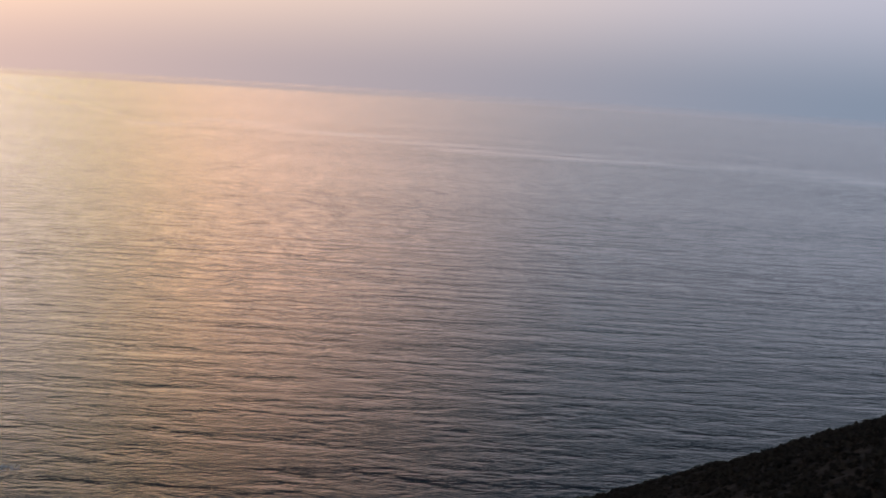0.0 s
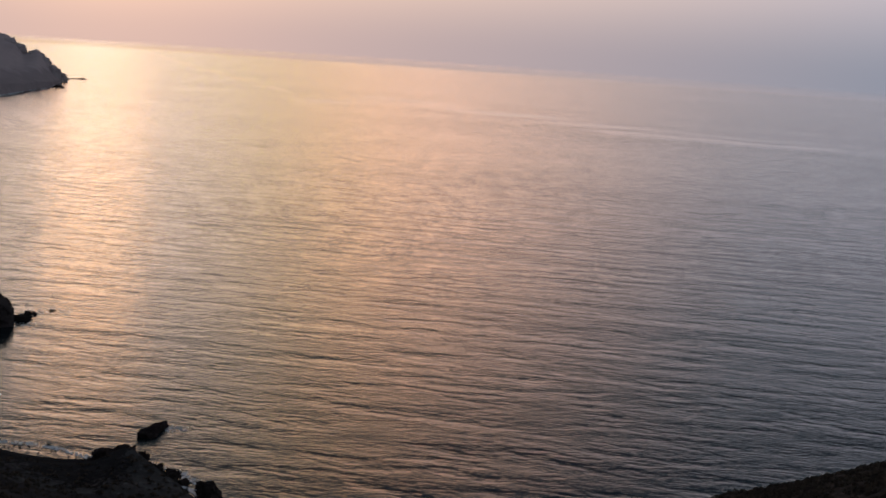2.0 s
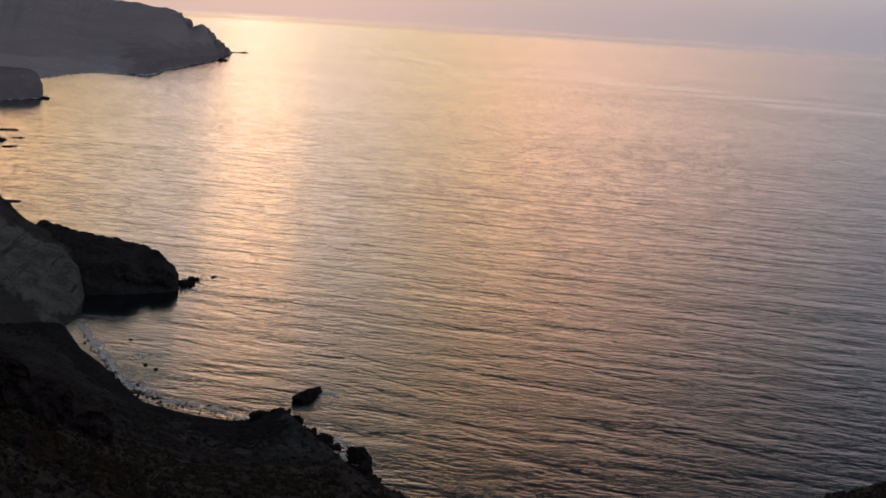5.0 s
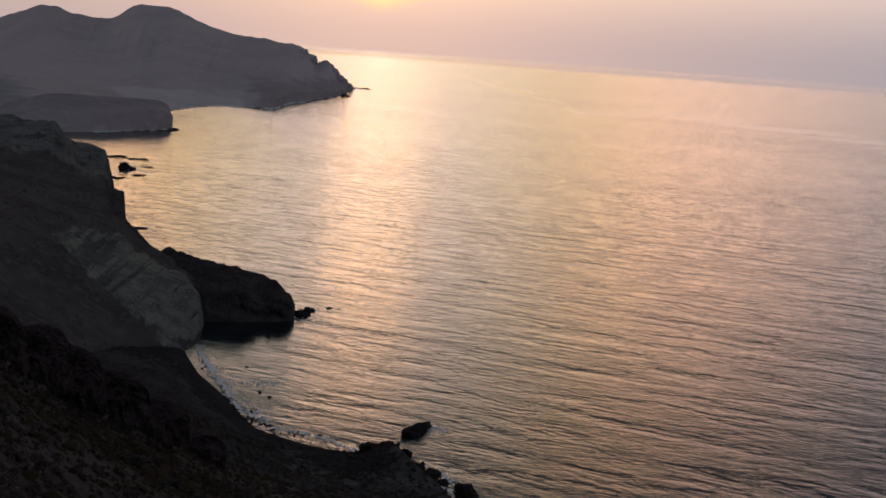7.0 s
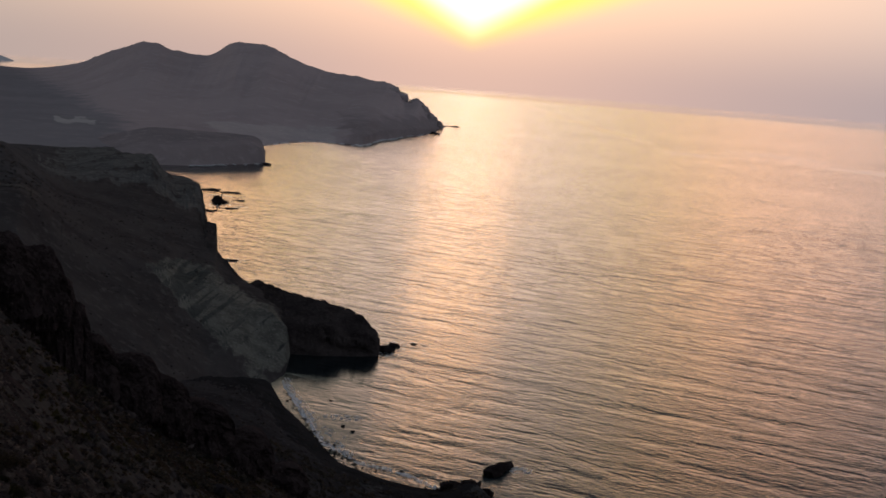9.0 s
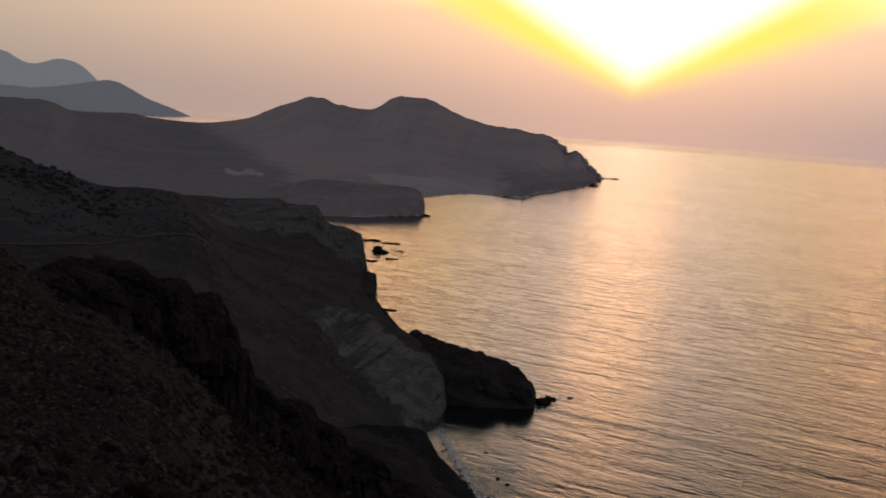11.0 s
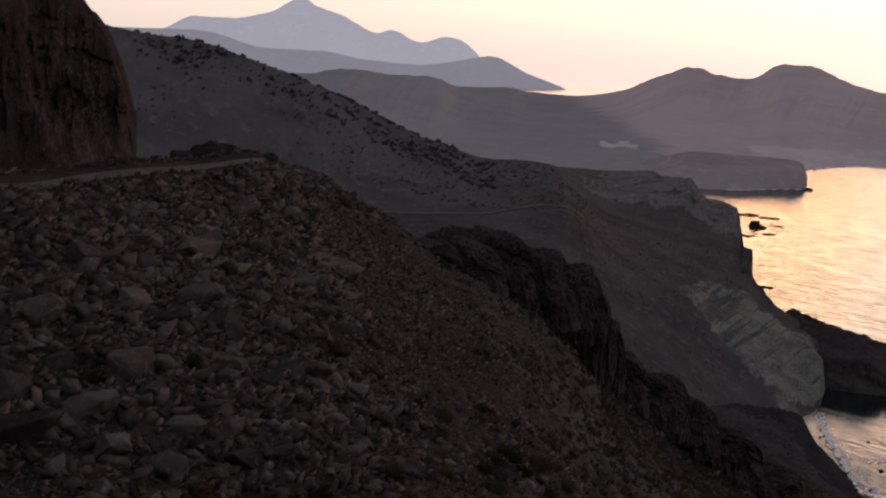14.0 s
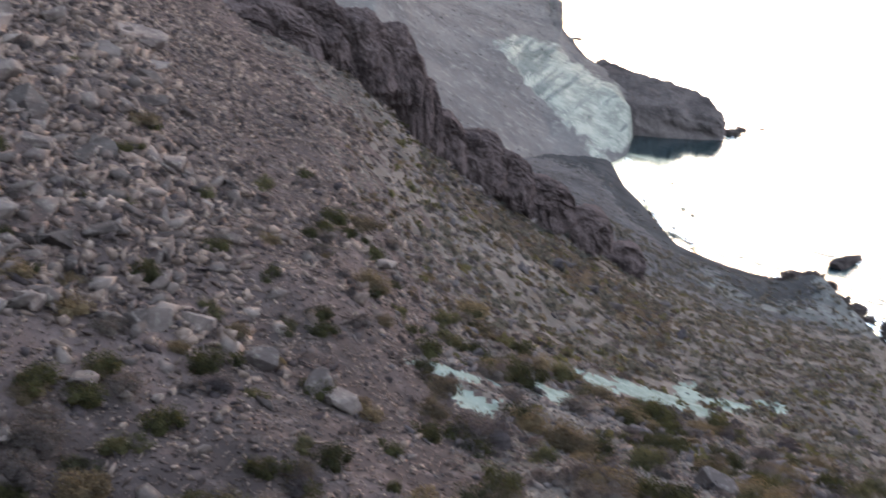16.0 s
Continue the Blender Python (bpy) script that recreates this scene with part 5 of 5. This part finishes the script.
# dark stones along the beach and foam on the water
SHORE_LINE = ([17.5, 18.8, 20, 21.5, 22.4, 23.1, 24.1, 25, 27, 29.2, 31.2, 32.4, 33.3, 33.5, 33.4], [179, 188, 195, 201, 205, 212, 208, 209, 216, 220, 231, 252, 272, 285, 297])
b = np.concatenate([rng.uniform(18, 33.4, 700), rng.uniform(29.0, 33.4, 700)])
r = np.interp(b, *SHORE_LINE) + rng.normal(-1.4, 2.0, 1400)
x, y = plan(b, r)
size = np.clip(np.exp(rng.normal(-0.7, 0.5, 1400)), 0.2, 1.6)
strew("beach_stones", STONES, x, y, np.maximum(hill.heights(b, r), -0.1), size, DARK_ROCK, "dark wet stones along the beach", "stones", rng)


def foam_matter(g, s):
    place = g.add("ShaderNodeNewGeometry").outputs["Position"]
    g.put(s.inputs["Base Color"], g.mix(g.noise(place, 2.0, 4), (0.55, 0.58, 0.60), (0.82, 0.84, 0.85)))
    s.inputs["Roughness"].default_value = 0.6


FOAM = material("sea_foam", foam_matter)


def flake_shape(rng):
    n = 7
    a = np.sort(rng.uniform(0, 6.283, n))
    v = np.stack([np.cos(a) * rng.uniform(0.5, 1, n), np.sin(a) * rng.uniform(0.2, 0.45, n), np.zeros(n)], -1)
    v = np.concatenate([v, [[0, 0, 0.06]]])
    return v, np.array([(k, (k + 1) % n, n) for k in range(n)])


FLAKES = [flake_shape(rng) for _ in range(8)]
fb, fr, fs = [], [], []
for b0, b1, n, d0, d1, s0 in ((24, 33.4, 2600, -0.4, 1.4, 0.33), (31.6, 33.45, 2100, 0.2, 8.5, 0.36), (29.5, 32.0, 900, 0.3, 4.5, 0.32), (18.6, 21.5, 420, -2, 4, 0.3), (18.8, 20.4, 2000, -2.5, 5, 0.32), (30.5, 33.2, 90, 9, 15, 0.3)):
    b = rng.uniform(b0, b1, n)
    d = d0 + (d1 - d0) * rng.rand(n) ** 1.8
    k = fbm(b * 9, d * 0.9, 1.0, 4) > 0.02
    fb.append(b[k]), fr.append((np.interp(b, *SHORE_LINE) + d)[k]), fs.append(np.full(k.sum(), s0))
for off, n in ((2.6, 200), (6.4, 170), (11.0, 90)):
    b = rng.uniform(30.0, 33.4, n)
    d = off + 1.3 * np.sin(b * 3.1 + off) + 0.7 * np.sin(b * 9.0) + rng.normal(0, 0.25, n)
    k = fbm(b * 4 + off, b * 0 + off, 1.0, 3) > 0.05
    fb.append(b[k]), fr.append((np.interp(b, *SHORE_LINE) + d)[k]), fs.append(np.full(k.sum(), 0.36))
for b0, r0, rad, n in ((21.0, 224, 2.5, 70), (36.6, 441, 5, 60), (26.9, 322, 4, 50), (36.9, 600, 9, 60), (37.4, 640, 8, 50), (28.3, 308, 3, 40), (30.2, 249, 3.0, 60)):
    a, q = rng.uniform(0, 6.28, n), rad * np.sqrt(rng.rand(n))
    fb.append(b0 + np.degrees(q * np.cos(a) * 1.6 / r0)), fr.append(r0 + q * np.sin(a) * 0.8), fs.append(np.full(n, 0.5 * max(1, r0 / 350)))
fb, fr, fs = (np.concatenate(a) for a in (fb, fr, fs))
x, y = plan(fb, fr)
strew("foam", FLAKES, x, y, np.where(fb < 21.5, np.clip(hill.heights(fb, fr) + 0.08, 0.05, 0.7), 0.05), fs * rng.uniform(0.5, 1.5, len(x)), FOAM, "white foam where small waves break on the shore", "foam", rng, 0.03)

# thin surf along the headland and under the cape
fb, fr, fs = [], [], []
for form, b0, b1, r0, r1, n, wide in ((headland, 26.4, 30.6, 1050, 1580, 900, 26.0), (headland, 31.0, 34.8, 940, 1200, 500, 9.0), (cape, 34.9, 38.5, 780, 850, 160, 6.0)):
    b = rng.uniform(b0, b1, n)
    reach = np.linspace(r0, r1, 260)
    steps = np.linspace(b0, b1, 90)
    line = np.interp(b, steps, [reach[int(np.argmax(form.heights(np.full(260, q), reach) > 0.0))] for q in steps])
    d = wide * rng.rand(n) ** 1.6
    k = fbm(b * 5, d * 0.05, 1.0, 4) > (0.0 if b0 < 31 else -0.15)
    fb.append(b[k]), fr.append((line - d)[k]), fs.append(np.full(k.sum(), 2.6 * r0 / 1000))
fb, fr, fs = (np.concatenate(a) for a in (fb, fr, fs))
x, y = plan(fb, fr)
strew("surf", FLAKES, x, y, rng.uniform(0.1, 0.5, len(x)), fs * rng.uniform(0.5, 1.5, len(x)), FOAM, "thin white surf along the headland's shore", "surf", rng, 0.03)

# a scrap of white litter on the slope
r0, z0 = meet(64.2, -23.1)
px, py = plan(64.2, r0)
bm = bmesh.new()
bmesh.ops.create_icosphere(bm, subdivisions=2, radius=0.15)
for v in bm.verts:
    v.co = Vector((v.co.x * 1.4, v.co.y * 0.7, v.co.z * 0.5)) * (1 + 0.5 * noise.noise(v.co * 14))
me = bpy.data.meshes.new("litter")
bm.to_mesh(me)
bm.free()
me.materials.append(FOAM)
scrap = tagged(new("litter", me), "crumpled scrap of white plastic among the stones", "litter")
scrap.matrix_basis = pose(float(px), float(py), z0 + 0.3, 25, 10, 60)

# broken rocks at the end of the headland
for k, (b0, r0, a0, w0, h0) in enumerate([(27.55, 1530, -1.62, 22, 14), (27.15, 1500, -1.95, 18, 14), (26.75, 1480, -2.3, 16, 12), (26.4, 1510, -2.65, 14, 8), (28.3, 1550, -1.35, 22, 12), (28.75, 1560, -1.12, 20, 12)]):
    top = rise(r0, a0)
    crag("headland_rock", b0, r0, top - h0, top, w0, 24, 200 + k, HEAD_HAZE_TONE, "hazy broken rock on the end of the headland", "rock", 0.3, 4, 0.3)["group"] = "rocks on the headland"

# the ground right under the eye
angles = np.arange(0, 360, 15.0)
ring = [(-math.sin(radians(a)) * 1.1, math.cos(radians(a)) * 1.1, 78.33 + 0.03 * math.sin(a)) for a in angles]
shoulder = new("road_shoulder", plain_mesh("road_shoulder", ring + [(0, 0, 78.45)], [(k, (k + 1) % 24, 24) for k in range(24)], ROAD))
tagged(shoulder, "bare trodden earth on the shoulder of the road", "ground", kind="structure")
